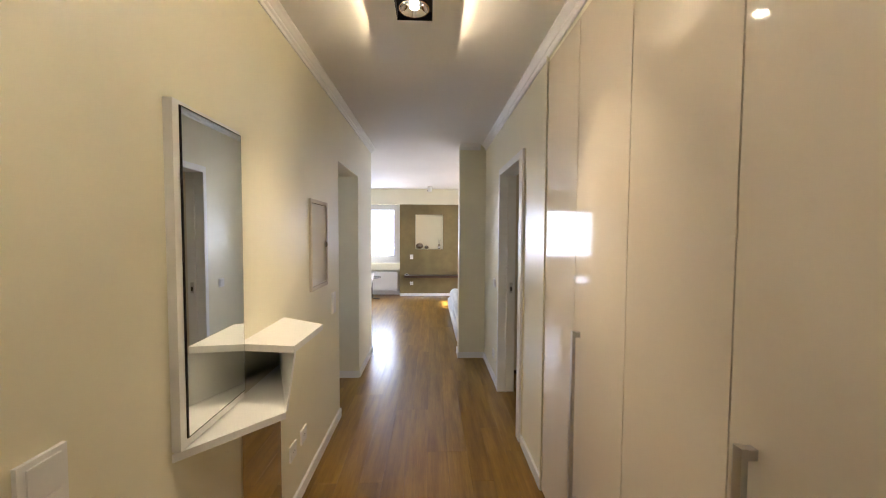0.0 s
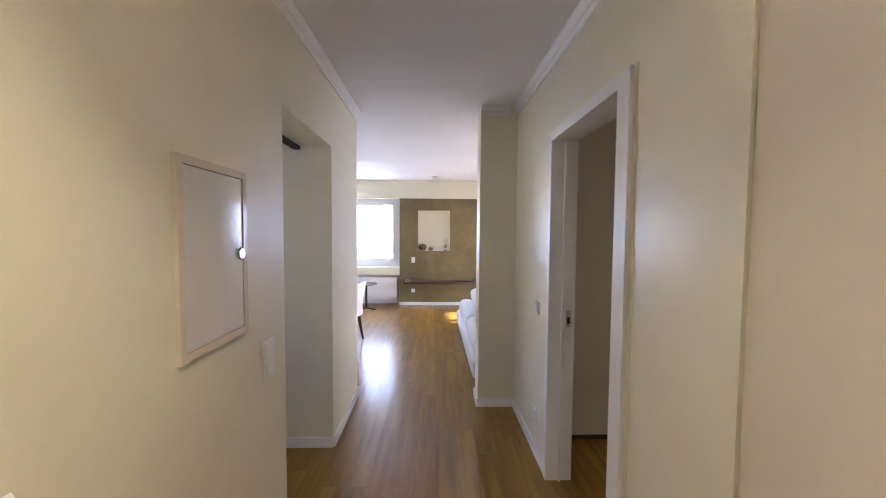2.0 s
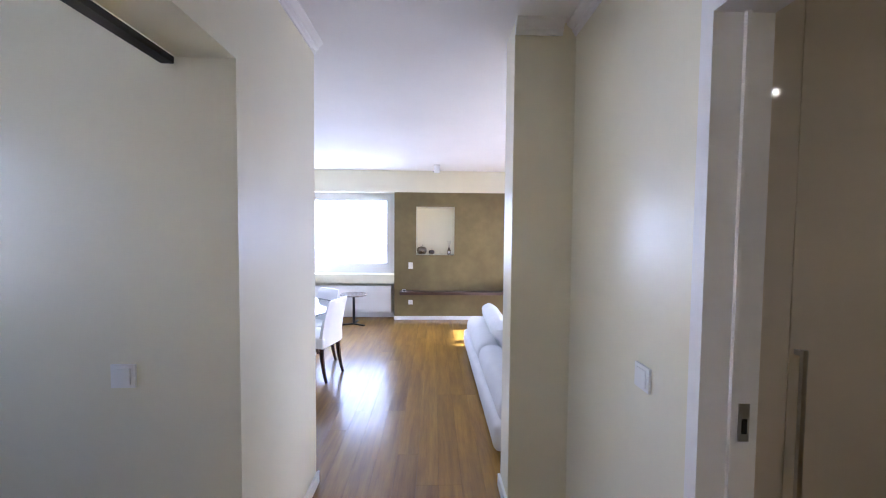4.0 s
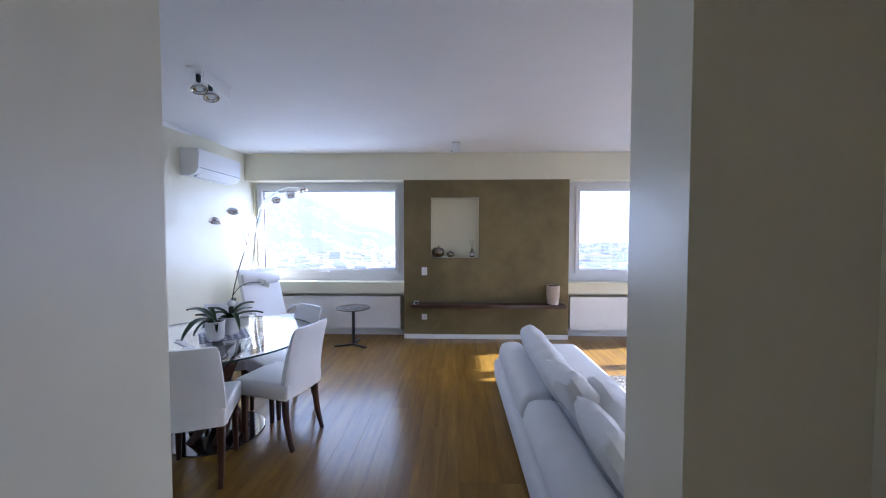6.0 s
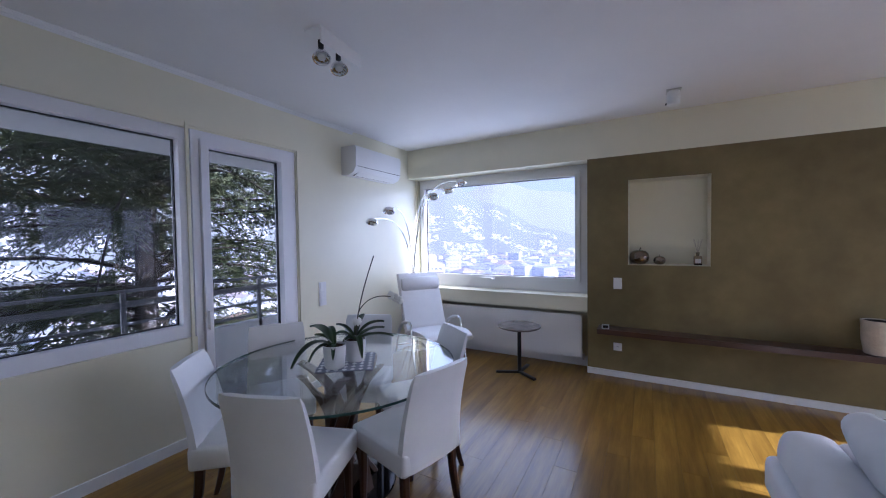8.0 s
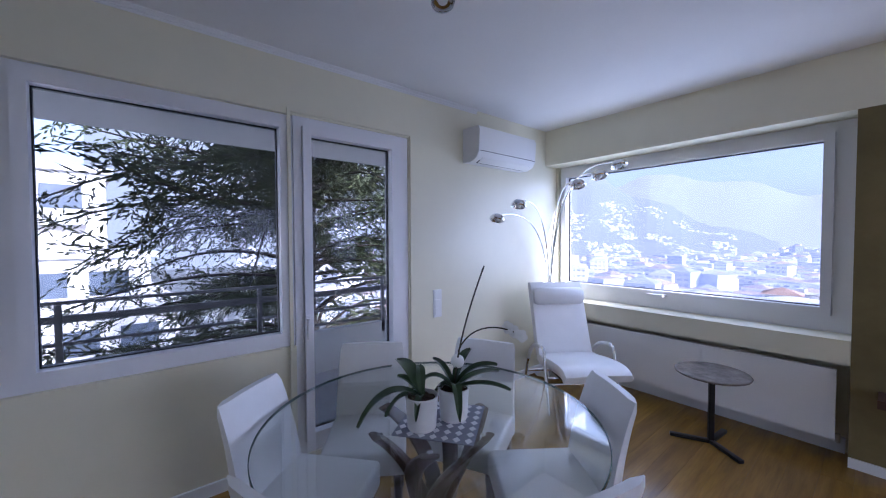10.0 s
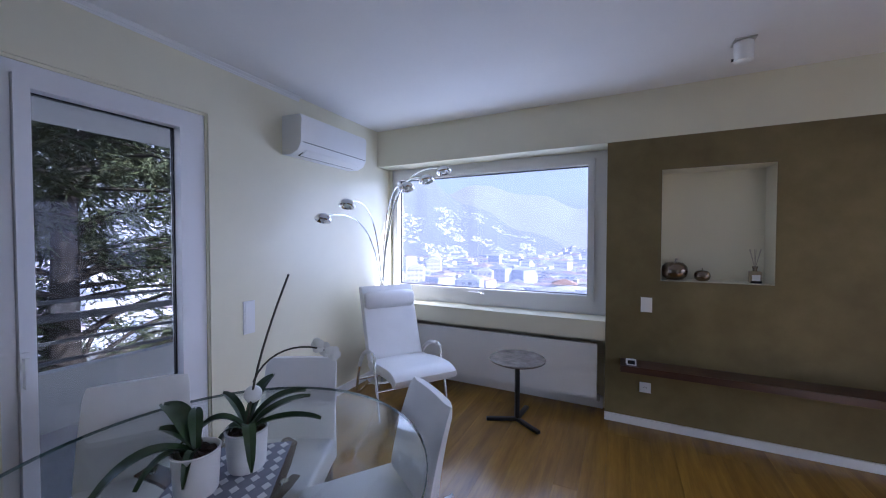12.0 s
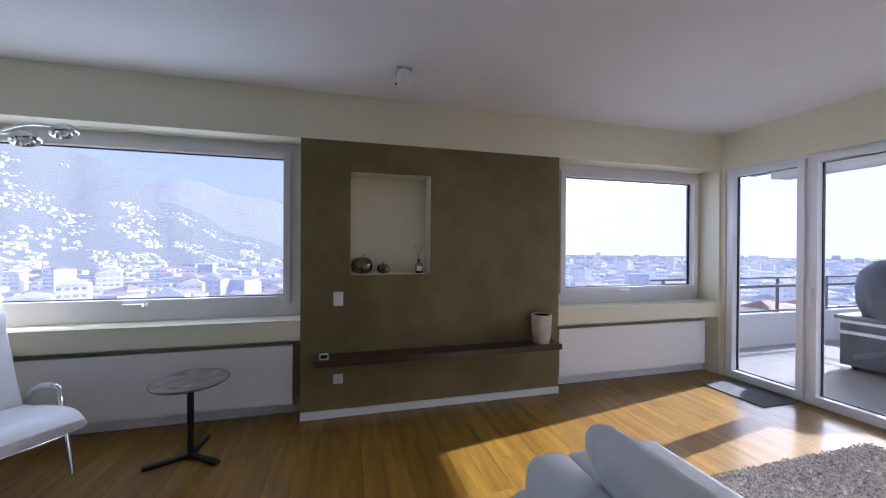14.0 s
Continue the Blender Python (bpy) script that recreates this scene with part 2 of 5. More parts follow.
def sweep(pts, r, n=10, bm=None):
    """A round bar along a path; r is a radius or one radius a point."""
    pts = [Vector(p) for p in pts]
    rs = r if isinstance(r, (list, tuple)) else [r] * len(pts)
    rings, up = [], None
    for i, p in enumerate(pts):
        d = (pts[min(i + 1, len(pts) - 1)] - pts[max(i - 1, 0)]).normalized()
        if up is None:
            up = d.orthogonal().normalized()
        else:
            up = (up - d * up.dot(d)).normalized()
        s = d.cross(up)
        rings.append([p + (up * math.cos(2 * math.pi * k / n) + s * math.sin(2 * math.pi * k / n)) * rs[i] for k in range(n)])
    return loft(rings, bm)


def lathe(profile, n=32, bm=None, at=(0, 0, 0), closed=False):
    """Turns a profile of (radius, z) about the upright axis; closed: the profile is a loop."""
    if closed:
        profile = [*profile, profile[0]]
    rings = [[(at[0] + r * math.cos(2 * math.pi * k / n), at[1] + r * math.sin(2 * math.pi * k / n), at[2] + z) for k in range(n)] for r, z in profile]
    bm = loft(rings, bm, caps=not closed)
    if closed:
        bmesh.ops.remove_doubles(bm, verts=bm.verts, dist=1e-6)
    return bm


def bez(p0, p1, p2, p3, n=14):
    p0, p1, p2, p3 = (Vector(p) for p in (p0, p1, p2, p3))
    return [p0 * (1 - t) ** 3 + p1 * 3 * t * (1 - t) ** 2 + p2 * 3 * t * t * (1 - t) + p3 * t ** 3 for t in (i / n for i in range(n + 1))]


def cushion(w, d, h, n=10, puff=0.35, seed=1, wrinkle=0.012):
    """A stuffed pillow lying flat, centred at the origin: w by d, h thick, with drawn corners and creases."""
    bm = bmesh.new()
    grid = {}
    for s in (1, -1):
        for i in range(n + 1):
            for j in range(n + 1):
                u, v = 2 * i / n - 1, 2 * j / n - 1
                edge = abs(u) == 1 or abs(v) == 1
                if edge and s == -1:
                    grid[s, i, j] = grid[1, i, j]
                    continue
                t = ((1 - u ** 4) * (1 - v ** 4)) ** puff
                k = noise.noise(Vector((u * 2.2 + seed, v * 2.2, s * 3.0))) * wrinkle
                pull = 1 - 0.05 * (1 - abs(u)) * (v * v) - 0.05 * (1 - abs(v)) * (u * u)
                grid[s, i, j] = bm.verts.new((u * w / 2 * pull, v * d / 2 * pull, s * (h / 2 * t) + k * (0 if edge else 1)))
    for s in (1, -1):
        for i in range(n):
            for j in range(n):
                q = [grid[s, i, j], grid[s, i + 1, j], grid[s, i + 1, j + 1], grid[s, i, j + 1]]
                if len(set(q)) == 4:
                    bm.faces.new(q if s == 1 else q[::-1])
    return bm


def slab_with_holes(plane_axis, p0, p1, a0, a1, z0, z1, holes):
    """A wall across x (plane_axis 0) or y (1) from p0 to p1 thick, along the other axis a0..a1, with holes (a0, a1, z0, z1)."""
    bm = bmesh.new()
    cuts_a = sorted({a0, a1, *(h[0] for h in holes), *(h[1] for h in holes)})
    cuts_z = sorted({z0, z1, *(h[2] for h in holes), *(h[3] for h in holes)})
    na, nz = len(cuts_a) - 1, len(cuts_z) - 1

    def solid(i, k):
        if not (0 <= i < na and 0 <= k < nz):
            return False
        am, zm = (cuts_a[i] + cuts_a[i + 1]) / 2, (cuts_z[k] + cuts_z[k + 1]) / 2
        return not any(h[0] < am < h[1] and h[2] < zm < h[3] for h in holes)
    cache = {}

    def v(p, a, z):
        key = (p, a, z)
        if key not in cache:
            cache[key] = bm.verts.new((p, a, z) if plane_axis == 0 else (a, p, z))
        return cache[key]
    for i in range(na):
        for k in range(nz):
            if not solid(i, k):
                continue
            A, B, C, D = cuts_a[i], cuts_a[i + 1], cuts_z[k], cuts_z[k + 1]
            for p in (p0, p1):
                bm.faces.new((v(p, A, C), v(p, B, C), v(p, B, D), v(p, A, D)))
            for (ii, kk, q) in ((i - 1, k, ((A, C), (A, D))), (i + 1, k, ((B, C), (B, D))), (i, k - 1, ((A, C), (B, C))), (i, k + 1, ((A, D), (B, D)))):
                if not solid(ii, kk):
                    (qa, qz), (ra, rz) = q
                    bm.faces.new((v(p0, qa, qz), v(p1, qa, qz), v(p1, ra, rz), v(p0, ra, rz)))
    return bm


def setting(name, bm, material, label, category, bevel=0.0):
    return tagged(part(name, bm, material, bevel=bevel), label, category, kind="structure")

# ---- large structure ----
H = 2.54
LX, RX = -0.75, 0.64          # corridor walls
WX, EX = -2.94, 3.46          # living room side walls
NY, SY = 8.38, 4.25           # living room window wall, back wall
GY = 8.67                     # window panes
WARM = (1.0, 0.78, 0.45)

setting("wall_corridor_west", slab_with_holes(0, -0.95, LX, -1.7, 4.27, 0, H, [(2.655, 3.457, 0, 2.068)]), M_WALL, "cream polished plaster corridor wall with a plain opening", "wall")
setting("wall_corridor_east", slab_with_holes(0, RX, 0.765, 1.77, 4.03, 0, H, [(2.323, 3.097, 0, 2.047)]), M_WALL, "cream plaster corridor wall with a framed doorway", "wall")
setting("wall_entrance", bx(-0.95, 1.35, -1.85, -1.70, 0, H), M_WALL, "plain cream wall at the entrance end", "wall")
setting("wall_wardrobe_back", bx(1.22, 1.35, -1.70, 1.832, 0, H), M_WALL, "plain cream wall behind the wardrobe", "wall")
setting("wall_living_southwest", bx(-3.14, -0.95, 4.12, 4.27, 0, H), M_WALL, "cream plaster back wall of the living room", "wall")
setting("wall_living_southeast", bx(0.33, 3.64, 4.03, 4.235, 0, H), M_WALL, "cream plaster wall stub beside the corridor mouth", "wall")
setting("wall_living_west", slab_with_holes(0, -3.14, WX, 4.27, 8.73, 0, H, [(4.56, 5.78, 0.74, 2.175), (5.78, 6.625, 0.03, 2.175)]), M_WALL, "cream plaster wall with balcony window and door", "wall")
setting("wall_living_north", slab_with_holes(1, 8.58, 8.73, WX, 3.64, 0, H, [(-2.91, -0.74, 0.77, 2.175), (1.50, 3.43, 0.77, 2.175)]), M_WALL, "cream plaster window wall", "wall")
setting("wall_feature", slab_with_holes(1, NY, 8.58, -0.74, 1.50, 0, 2.175, [(-0.37, 0.284, 1.115, 1.936)]), M_TAUPE, "taupe polished plaster panel with a square niche", "wall")
bm = bx(WX, EX, NY + 0.002, 8.58, 2.175, H)
setting("wall_beam_north", bm, M_WALL, "cream beam running above the windows", "wall", bevel=0.006)
setting("wall_sill_northwest", bx(WX, -0.742, NY + 0.002, 8.58, 0.62, 0.77), M_WALL, "cream parapet band under the window", "wall", bevel=0.005)
setting("wall_sill_northeast", bx(1.502, EX, NY + 0.002, 8.58, 0.62, 0.77), M_WALL, "cream parapet band under the window", "wall", bevel=0.005)
setting("wall_pier_northeast", slab_with_holes(1, NY + 0.004, 8.58, 3.43, EX, 0, 2.175, []), M_WALL, "cream pier between window and terrace doors", "wall")
setting("wall_living_east", slab_with_holes(0, EX, 3.64, 4.235, 8.58, 0, H, [(5.25, 8.345, 0, 2.16)]), M_WALL, "cream wall around the terrace doors", "wall")
lin = bx(-0.369, 0.283, 8.384, 8.576, 1.116, 1.120)
bx(-0.369, 0.283, 8.384, 8.576, 1.931, 1.935, lin)
bx(-0.369, -0.365, 8.384, 8.576, 1.120, 1.931, lin)
bx(0.279, 0.283, 8.384, 8.576, 1.120, 1.931, lin)
setting("niche_lining", lin, M_WALL, "cream plaster lining of the wall niche", "trim")
setting("ceiling", bx(-3.14, 3.64, -1.85, 8.90, H, H + 0.18), M_CEIL, "smooth white painted ceiling", "ceiling")

# Unseen wall added above the west side to shade the lower cedar.
setting("sun_blocker_west", bx(-3.14, -3.0, -1.85, 8.73, H + 0.18, 5.3), M_CEIL, "unseen blank wall added to keep sun off the cedar", "wall")

# side rooms, closed around
setting("wall_kitchen_north", bx(-3.14, -0.95, 3.457, 3.60, 0, H), M_WALL, "cream wall inside the side passage", "wall")
setting("wall_kitchen_south", bx(-3.14, -0.95, 1.35, 1.50, 0, H), M_WALL, "plain wall inside the side passage", "wall")
setting("wall_kitchen_west", slab_with_holes(0, -3.14, -3.0, 1.50, 3.457, 0, H, [(1.8, 3.2, 0.9, 2.2)]), M_WALL, "plain outer wall of the side passage with a window opening", "wall")
setting("wall_bedroom_south", bx(0.765, 3.60, 1.832, 1.95, 0, H), M_WALL, "plain wall inside the side room", "wall")
setting("wall_bedroom_east", slab_with_holes(0, 3.42, 3.60, 1.95, 4.03, 0, H, []), M_WALL, "plain outer wall of the side room", "wall")

# cornice
PROFILE = [(0, 0), (0.012, 0.0), (0.018, 0.02), (0.03, 0.03), (0.03, 0.045), (0.055, 0.065), (0.07, 0.075), (0.07, 0.09), (0, 0.09)]


def cornice(name, axis, wall, side, a0, a1, size=1.0):
    poly = [(wall + side * d * size, H - 0.09 * size + z * size) for d, z in PROFILE]
    return setting(name, prism(poly, axis, a0, a1), M_WHITE, "white stepped plaster cornice along the ceiling", "cornice")


cornice("cornice_corridor_west", 1, LX, 1, -1.7, 4.27, 0.72)
cornice("cornice_corridor_east", 1, RX, -1, -1.7, 4.03, 0.72)
cornice("cornice_stub", 0, 4.03, -1, 0.33, RX - 0.07, 0.72)
cornice("cornice_living_west", 1, WX, 1, 4.27, 7.35, 0.38)


def skirting(name, x0, x1, y0, y1, h=0.07):
    return setting(name, bx(x0, x1, y0, y1, 0, h), M_WHITE, "low white painted skirting board", "baseboard", bevel=0.003)


skirting("baseboard_corridor_west_a", LX, LX + 0.014, -1.7, 2.655)
skirting("baseboard_corridor_west_b", LX, LX + 0.014, 3.457, 4.284)
skirting("baseboard_passage", -3.0, LX, 3.443, 3.457)
skirting("baseboard_corridor_east_a", RX - 0.014, RX, 1.77, 2.22)
skirting("baseboard_corridor_east_b", RX - 0.014, RX, 3.13, 4.016)
skirting("baseboard_stub", 0.316, RX - 0.014, 4.016, 4.03)
skirting("baseboard_stub_end", 0.316, 0.33, 4.03, 4.249)
skirting("baseboard_feature", -0.74, 1.50, NY - 0.014, NY, 0.06)
skirting("baseboard_north_a", WX, -0.76, 8.555, 8.58, 0.10)
skirting("baseboard_north_b", 1.52, 3.43, 8.555, 8.58, 0.10)
skirting("baseboard_west_a", WX, WX + 0.014, 4.27, 5.76)
skirting("baseboard_west_b", WX, WX + 0.014, 6.64, NY)

# door casing of the side room
frame_r = thing("door_1", "white painted doorway lining with a slim flat casing", "door frame", kind="structure")
part("casing", slab_with_holes(0, RX - 0.018, RX, 2.25, 3.128, 0, 2.09, [(2.335, 3.085, 0, 2.035)]), M_WHITE, frame_r, bevel=0.003)
lining = bx(RX - 0.001, 0.766, 2.3235, 2.335, 0, 2.035)
bx(RX - 0.001, 0.766, 3.085, 3.0965, 0, 2.035, lining)
bx(RX - 0.001, 0.766, 2.3235, 3.0965, 2.035, 2.0465, lining)
part("lining", lining, M_WHITE, frame_r)
part("casing_inner", slab_with_holes(0, 0.765, 0.78, 2.24, 3.14, 0, 2.09, [(2.335, 3.085, 0, 2.035)]), M_WHITE, frame_r)
part("door_stop", bx(0.70, 0.712, 3.075, 3.0845, 0, 2.035), M_WHITE, frame_r)
latch = part("latch_plate", bx(0.728, 0.756, 3.0815, 3.085, 0.94, 1.04), M_STEEL, frame_r, "steel latch plate", bevel=0.001)
part("latch_hole", bx(0.735, 0.750, 3.0808, 3.0815, 0.96, 1.0), M_BLACK, latch, "dark latch slot")
setting("trim_door_edge", bx(RX - 0.004, RX, 2.225, 2.247, 0, 2.09), M_WALL, "narrow cream strip beside the door casing", "trim", bevel=0.002)

# ---- windows ----


def ring(axis, p0, p1, a0, a1, z0, z1, wl, wr, wb, wt_):
    return slab_with_holes(axis, p0, p1, a0, a1, z0, z1, [(a0 + wl, a1 - wr, z0 + wb, z1 - wt_)])


def window(name, axis, p, out, opening, pane, label, handle=None, category="window"):
    """A white window: fixed frame in its opening, sash ring, pane and handle. p: pane plane, out: +1 if outdoors lies at larger p."""
    a0, a1, z0, z1 = opening
    b0, b1, c0, c1 = pane
    w = thing(name, label, category, kind="structure")
    s = 0.055
    lo, hi = sorted((p - out * 0.05, p + out * 0.04))
    part("window_frame", slab_with_holes(axis, lo, hi, a0, a1, z0, z1, [(b0 - s, b1 + s, c0 - s, c1 + s)]), M_UPVC, w, bevel=0.004)
    lo, hi = sorted((p - out * 0.075, p + out * 0.03))
    part("sash", slab_with_holes(axis, lo, hi, b0 - s + 0.003, b1 + s - 0.003, c0 - s + 0.003, c1 + s - 0.003, [(b0, b1, c0, c1)]), M_UPVC, w, bevel=0.006)
    lo, hi = p - 0.004, p + 0.004
    g = 0.006
    gasket = slab_with_holes(axis, p - 0.012, p + 0.012, b0 - 0.001, b1 + 0.001, c0 - 0.001, c1 + 0.001, [(b0 + g, b1 - g, c0 + g, c1 - g)])
    part("gasket", gasket, M_BLACK, w, "black rubber gasket")
    bm = bx(lo, hi, b0 + g, b1 - g, c0 + g, c1 - g) if axis == 0 else bx(b0 + g, b1 - g, lo, hi, c0 + g, c1 - g)
    pn = part("pane", bm, M_PANE, w, "clear glass pane")
    pn.visible_shadow = False
    if handle:
        ha, hz, along = handle
        q = p - out * 0.078
        r_ = sorted((q, q - out * 0.012))
        if along == "z":
            hb = bx(*r_, ha - 0.014, ha + 0.014, hz - 0.04, hz + 0.03) if axis == 0 else bx(ha - 0.014, ha + 0.014, *r_, hz - 0.04, hz + 0.03)
            r2 = sorted((q - out * 0.012, q - out * 0.045))
            hb2 = bx(*r2, ha - 0.009, ha + 0.009, hz - 0.12, hz + 0.01) if axis == 0 else bx(ha - 0.009, ha + 0.009, *r2, hz - 0.12, hz + 0.01)
        else:
            hb = bx(ha - 0.04, ha + 0.03, *r_, hz - 0.012, hz + 0.012)
            hb2 = bx(ha - 0.12, ha + 0.01, *sorted((q - out * 0.012, q - out * 0.04)), hz - 0.008, hz + 0.008)
        h_ = part("handle", hb, M_UPVC, w, "white lever handle", bevel=0.003)
        part("lever", hb2, M_UPVC, h_, bevel=0.004)
    return w


window("window_1", 1, GY, 1, (-2.91, -0.74, 0.77, 2.175), (-2.83, -0.896, 0.935, 2.06), "wide white framed window over the city", (-1.86, 0.90, "x"))
window("window_2", 1, GY, 1, (1.50, 3.43, 0.77, 2.175), (1.715, 3.345, 0.935, 2.06), "white framed window over the city", (2.45, 0.90, "x"))
window("window_3", 0, -3.02, -1, (4.56, 5.78, 0.74, 2.175), (4.68, 5.70, 0.83, 2.09), "white framed window to the balcony", None)
window("door_2", 0, -3.00, -1, (5.78, 6.625, 0.03, 2.175), (5.885, 6.475, 0.16, 2.065), "glazed white balcony door with a lever handle", (5.845, 0.90, "z"), "balcony door")
window("window_4", 0, 3.53, 1, (7.64, 8.345, 0.0, 2.16), (7.71, 8.262, 0.085, 2.08), "tall fixed terrace glazing in a white frame", None)
window("door_3", 0, 3.53, 1, (6.45, 7.64, 0.0, 2.16), (6.54, 7.566, 0.085, 2.08), "sliding glazed terrace door in a white frame", (7.60, 0.98, "z"), "terrace door")
window("door_4", 0, 3.53, 1, (5.25, 6.45, 0.0, 2.16), (5.34, 6.36, 0.10, 2.08), "sliding glazed terrace door in a white frame", None, "terrace door")
window("window_7", 0, -3.07, -1, (1.8, 3.2, 0.9, 2.2), (1.9, 3.1, 1.0, 2.1), "white framed window of the side passage", None)

for nm, x0, x1 in (("window_sill_1", -2.908, -0.742), ("window_sill_2", 1.502, 3.428)):
    setting(nm, bx(x0, x1, NY - 0.004, 8.618, 0.77, 0.774), M_WALL, "shallow cream window sill", "window sill")
setting("trim_balcony_door", ring(0, WX, WX + 0.012, 5.74, 6.665, 0.0, 2.21, 0.02, 0.028, 0.0, 0.02), M_WALL, "cream reveal edge round the balcony door", "trim")

# ---- corridor ----


def wall_plate(name, label, face, y, z, w=0.082, h=0.082, keys=1, kind_="switch", along="y", cat="light switch"):
    """A white plate on a wall; face is (coordinate, direction). keys: rockers stacked upright, or a socket recess."""
    c, d = face
    t = thing(name, label, cat, group="white wall plates")

    def b(a0, a1, p0, p1, z0, z1):
        q0, q1 = sorted((c + d * p0, c + d * p1))
        return bx(q0, q1, y + a0, y + a1, z + z0, z + z1) if along == "y" else bx(y + a0, y + a1, q0, q1, z + z0, z + z1)
    part("plate", b(-w / 2, w / 2, 0.0, 0.009, -h / 2, h / 2), M_WHITE, t, bevel=0.003)
    if kind_ == "switch":
        kh = (h - 0.018) / keys
        for k in range(keys):
            z0 = -h / 2 + 0.009 + k * kh
            part("rocker", b(-w / 2 + 0.014, w / 2 - 0.014, 0.009, 0.013, z0 + 0.003, z0 + kh - 0.003), M_WHITE, t, bevel=0.002)
    else:
        part("insert", b(-w * 0.3, w * 0.3, 0.009, 0.0105, -w * 0.3, w * 0.3), M_WHITE, t, bevel=0.001)
        for da in (-0.009, 0.0, 0.009):
            part("pin_hole", b(da - 0.0022, da + 0.0022, 0.0105, 0.0110, (-0.0022 if da else 0.004), (0.0022 if da else 0.0085)), M_BLACK, t)
    return t


wall_plate("light_switch", "white double light switch on cream plaster", (LX, 1), 2.476, 0.97, 0.085, 0.155, 2)
wall_plate("light_switch", "white double light switch beside the console mirror", (LX, 1), 0.41, 1.0, 0.09, 0.16, 2)
wall_plate("wall_socket", "white wall socket near the floor", (LX, 1), 1.64, 0.33, 0.082, 0.082, 1, "socket", cat="socket")
wall_plate("wall_socket", "white wall socket near the floor", (LX, 1), 1.80, 0.33, 0.082, 0.082, 1, "socket", cat="socket")
wall_plate("light_switch", "single white light switch beside the doorway", (RX, -1), 3.36, 1.0)
wall_plate("wall_socket", "white wall socket low beside the doorway", (RX, -1), 3.38, 0.27, kind_="socket", cat="socket")
wall_plate("light_switch", "single white switch inside the side passage", (3.457, -1), -1.15, 0.97, along="x")
wall_plate("wall_socket", "white socket inside the side passage", (3.457, -1), -1.15, 0.27, kind_="socket", along="x", cat="socket")
wall_plate("light_switch", "white switch plate on the taupe wall", (NY, -1), -0.46, 0.93, 0.075, 0.11, 1, along="x")
wall_plate("wall_socket", "white socket under the walnut shelf", (NY, -1), -0.46, 0.30, 0.075, 0.075, 1, "socket", along="x", cat="socket")
wall_plate("light_switch", "tall white triple switch by the balcony door", (WX, 1), 6.90, 0.88, 0.085, 0.225, 3)
setting("door_track", bx(-1.0, -0.957, 2.655, 3.456, 2.045, 2.068), M_SEAM, "dark track under the opening's head", "trim")

# fuse box
fb = thing("fuse_box", "white enamelled fuse box door set in the wall", "fuse box")
part("frame", slab_with_holes(0, LX, LX + 0.014, 1.945, 2.30, 1.135, 1.705, [(1.969, 2.276, 1.159, 1.681)]), M_LACQ, fb, bevel=0.005)
M_GLOSSWHITE = surface("gloss_white_enamel", (0.76, 0.75, 0.72), 0.10, vary=0.015, relief=0.0, coat=0.5)
fdoor = part("door", bx(LX + 0.002, LX + 0.010, 1.972, 2.273, 1.162, 1.678), M_GLOSSWHITE, fb, bevel=0.002)
kn = lathe([(0.001, 0.0), (0.022, 0.0), (0.022, 0.006), (0.018, 0.010), (0.001, 0.010)], 20)
bmesh.ops.rotate(kn, verts=kn.verts, cent=(0, 0, 0), matrix=Matrix.Rotation(radians(90), 3, "Y"))
bmesh.ops.translate(kn, verts=kn.verts, vec=(LX + 0.010, 2.255, 1.42))
part("knob", kn, M_CHROME, fdoor, "small round chrome knob", smooth=True)

# console mirror with folded shelf
cm = thing("console_mirror", "white folded console shelf with an upright wall mirror", "console")
part("backing", bx(LX, LX + 0.026, 0.755, 1.109, 0.87, 1.868), M_WHITE, cm, "white lacquered backing", bevel=0.002)
part("mirror", bx(LX + 0.0262, LX + 0.031, 0.785, 1.105, 0.90, 1.852), M_MIRROR, cm, "tall mirror")
part("mirror_edge", slab_with_holes(0, LX + 0.0261, LX + 0.030, 0.781, 1.1085, 0.896, 1.856, [(0.785, 1.105, 0.90, 1.852)]), M_BLACK, cm, "thin dark mirror edge")
part("side_mirror", bx(LX, LX + 0.006, 1.125, 1.485, 0.03, 1.045), M_DARKMIRROR, cm, "tinted mirror strip down to the floor")
C = LX + 0.0
part("upper_shelf", prism([(C, 1.12), (C, 1.56), (-0.515, 1.415), (-0.525, 1.085)], 2, 1.046, 1.072), M_WHITE, cm, bevel=0.002)
part("lower_shelf", prism([(C, 0.755), (C, 1.50), (-0.525, 1.0)], 2, 0.838, 0.862), M_WHITE, cm, bevel=0.002)
a = [(-0.525, 1.0, 0.862), (C, 1.495, 0.862), (C, 1.49, 1.046), (-0.525, 1.085, 1.046)]
part("fold", loft([a, [(p[0], p[1] + 0.020, p[2]) for p in a]]), M_WHITE, cm, "slanted white fold between the shelves", bevel=0.001)

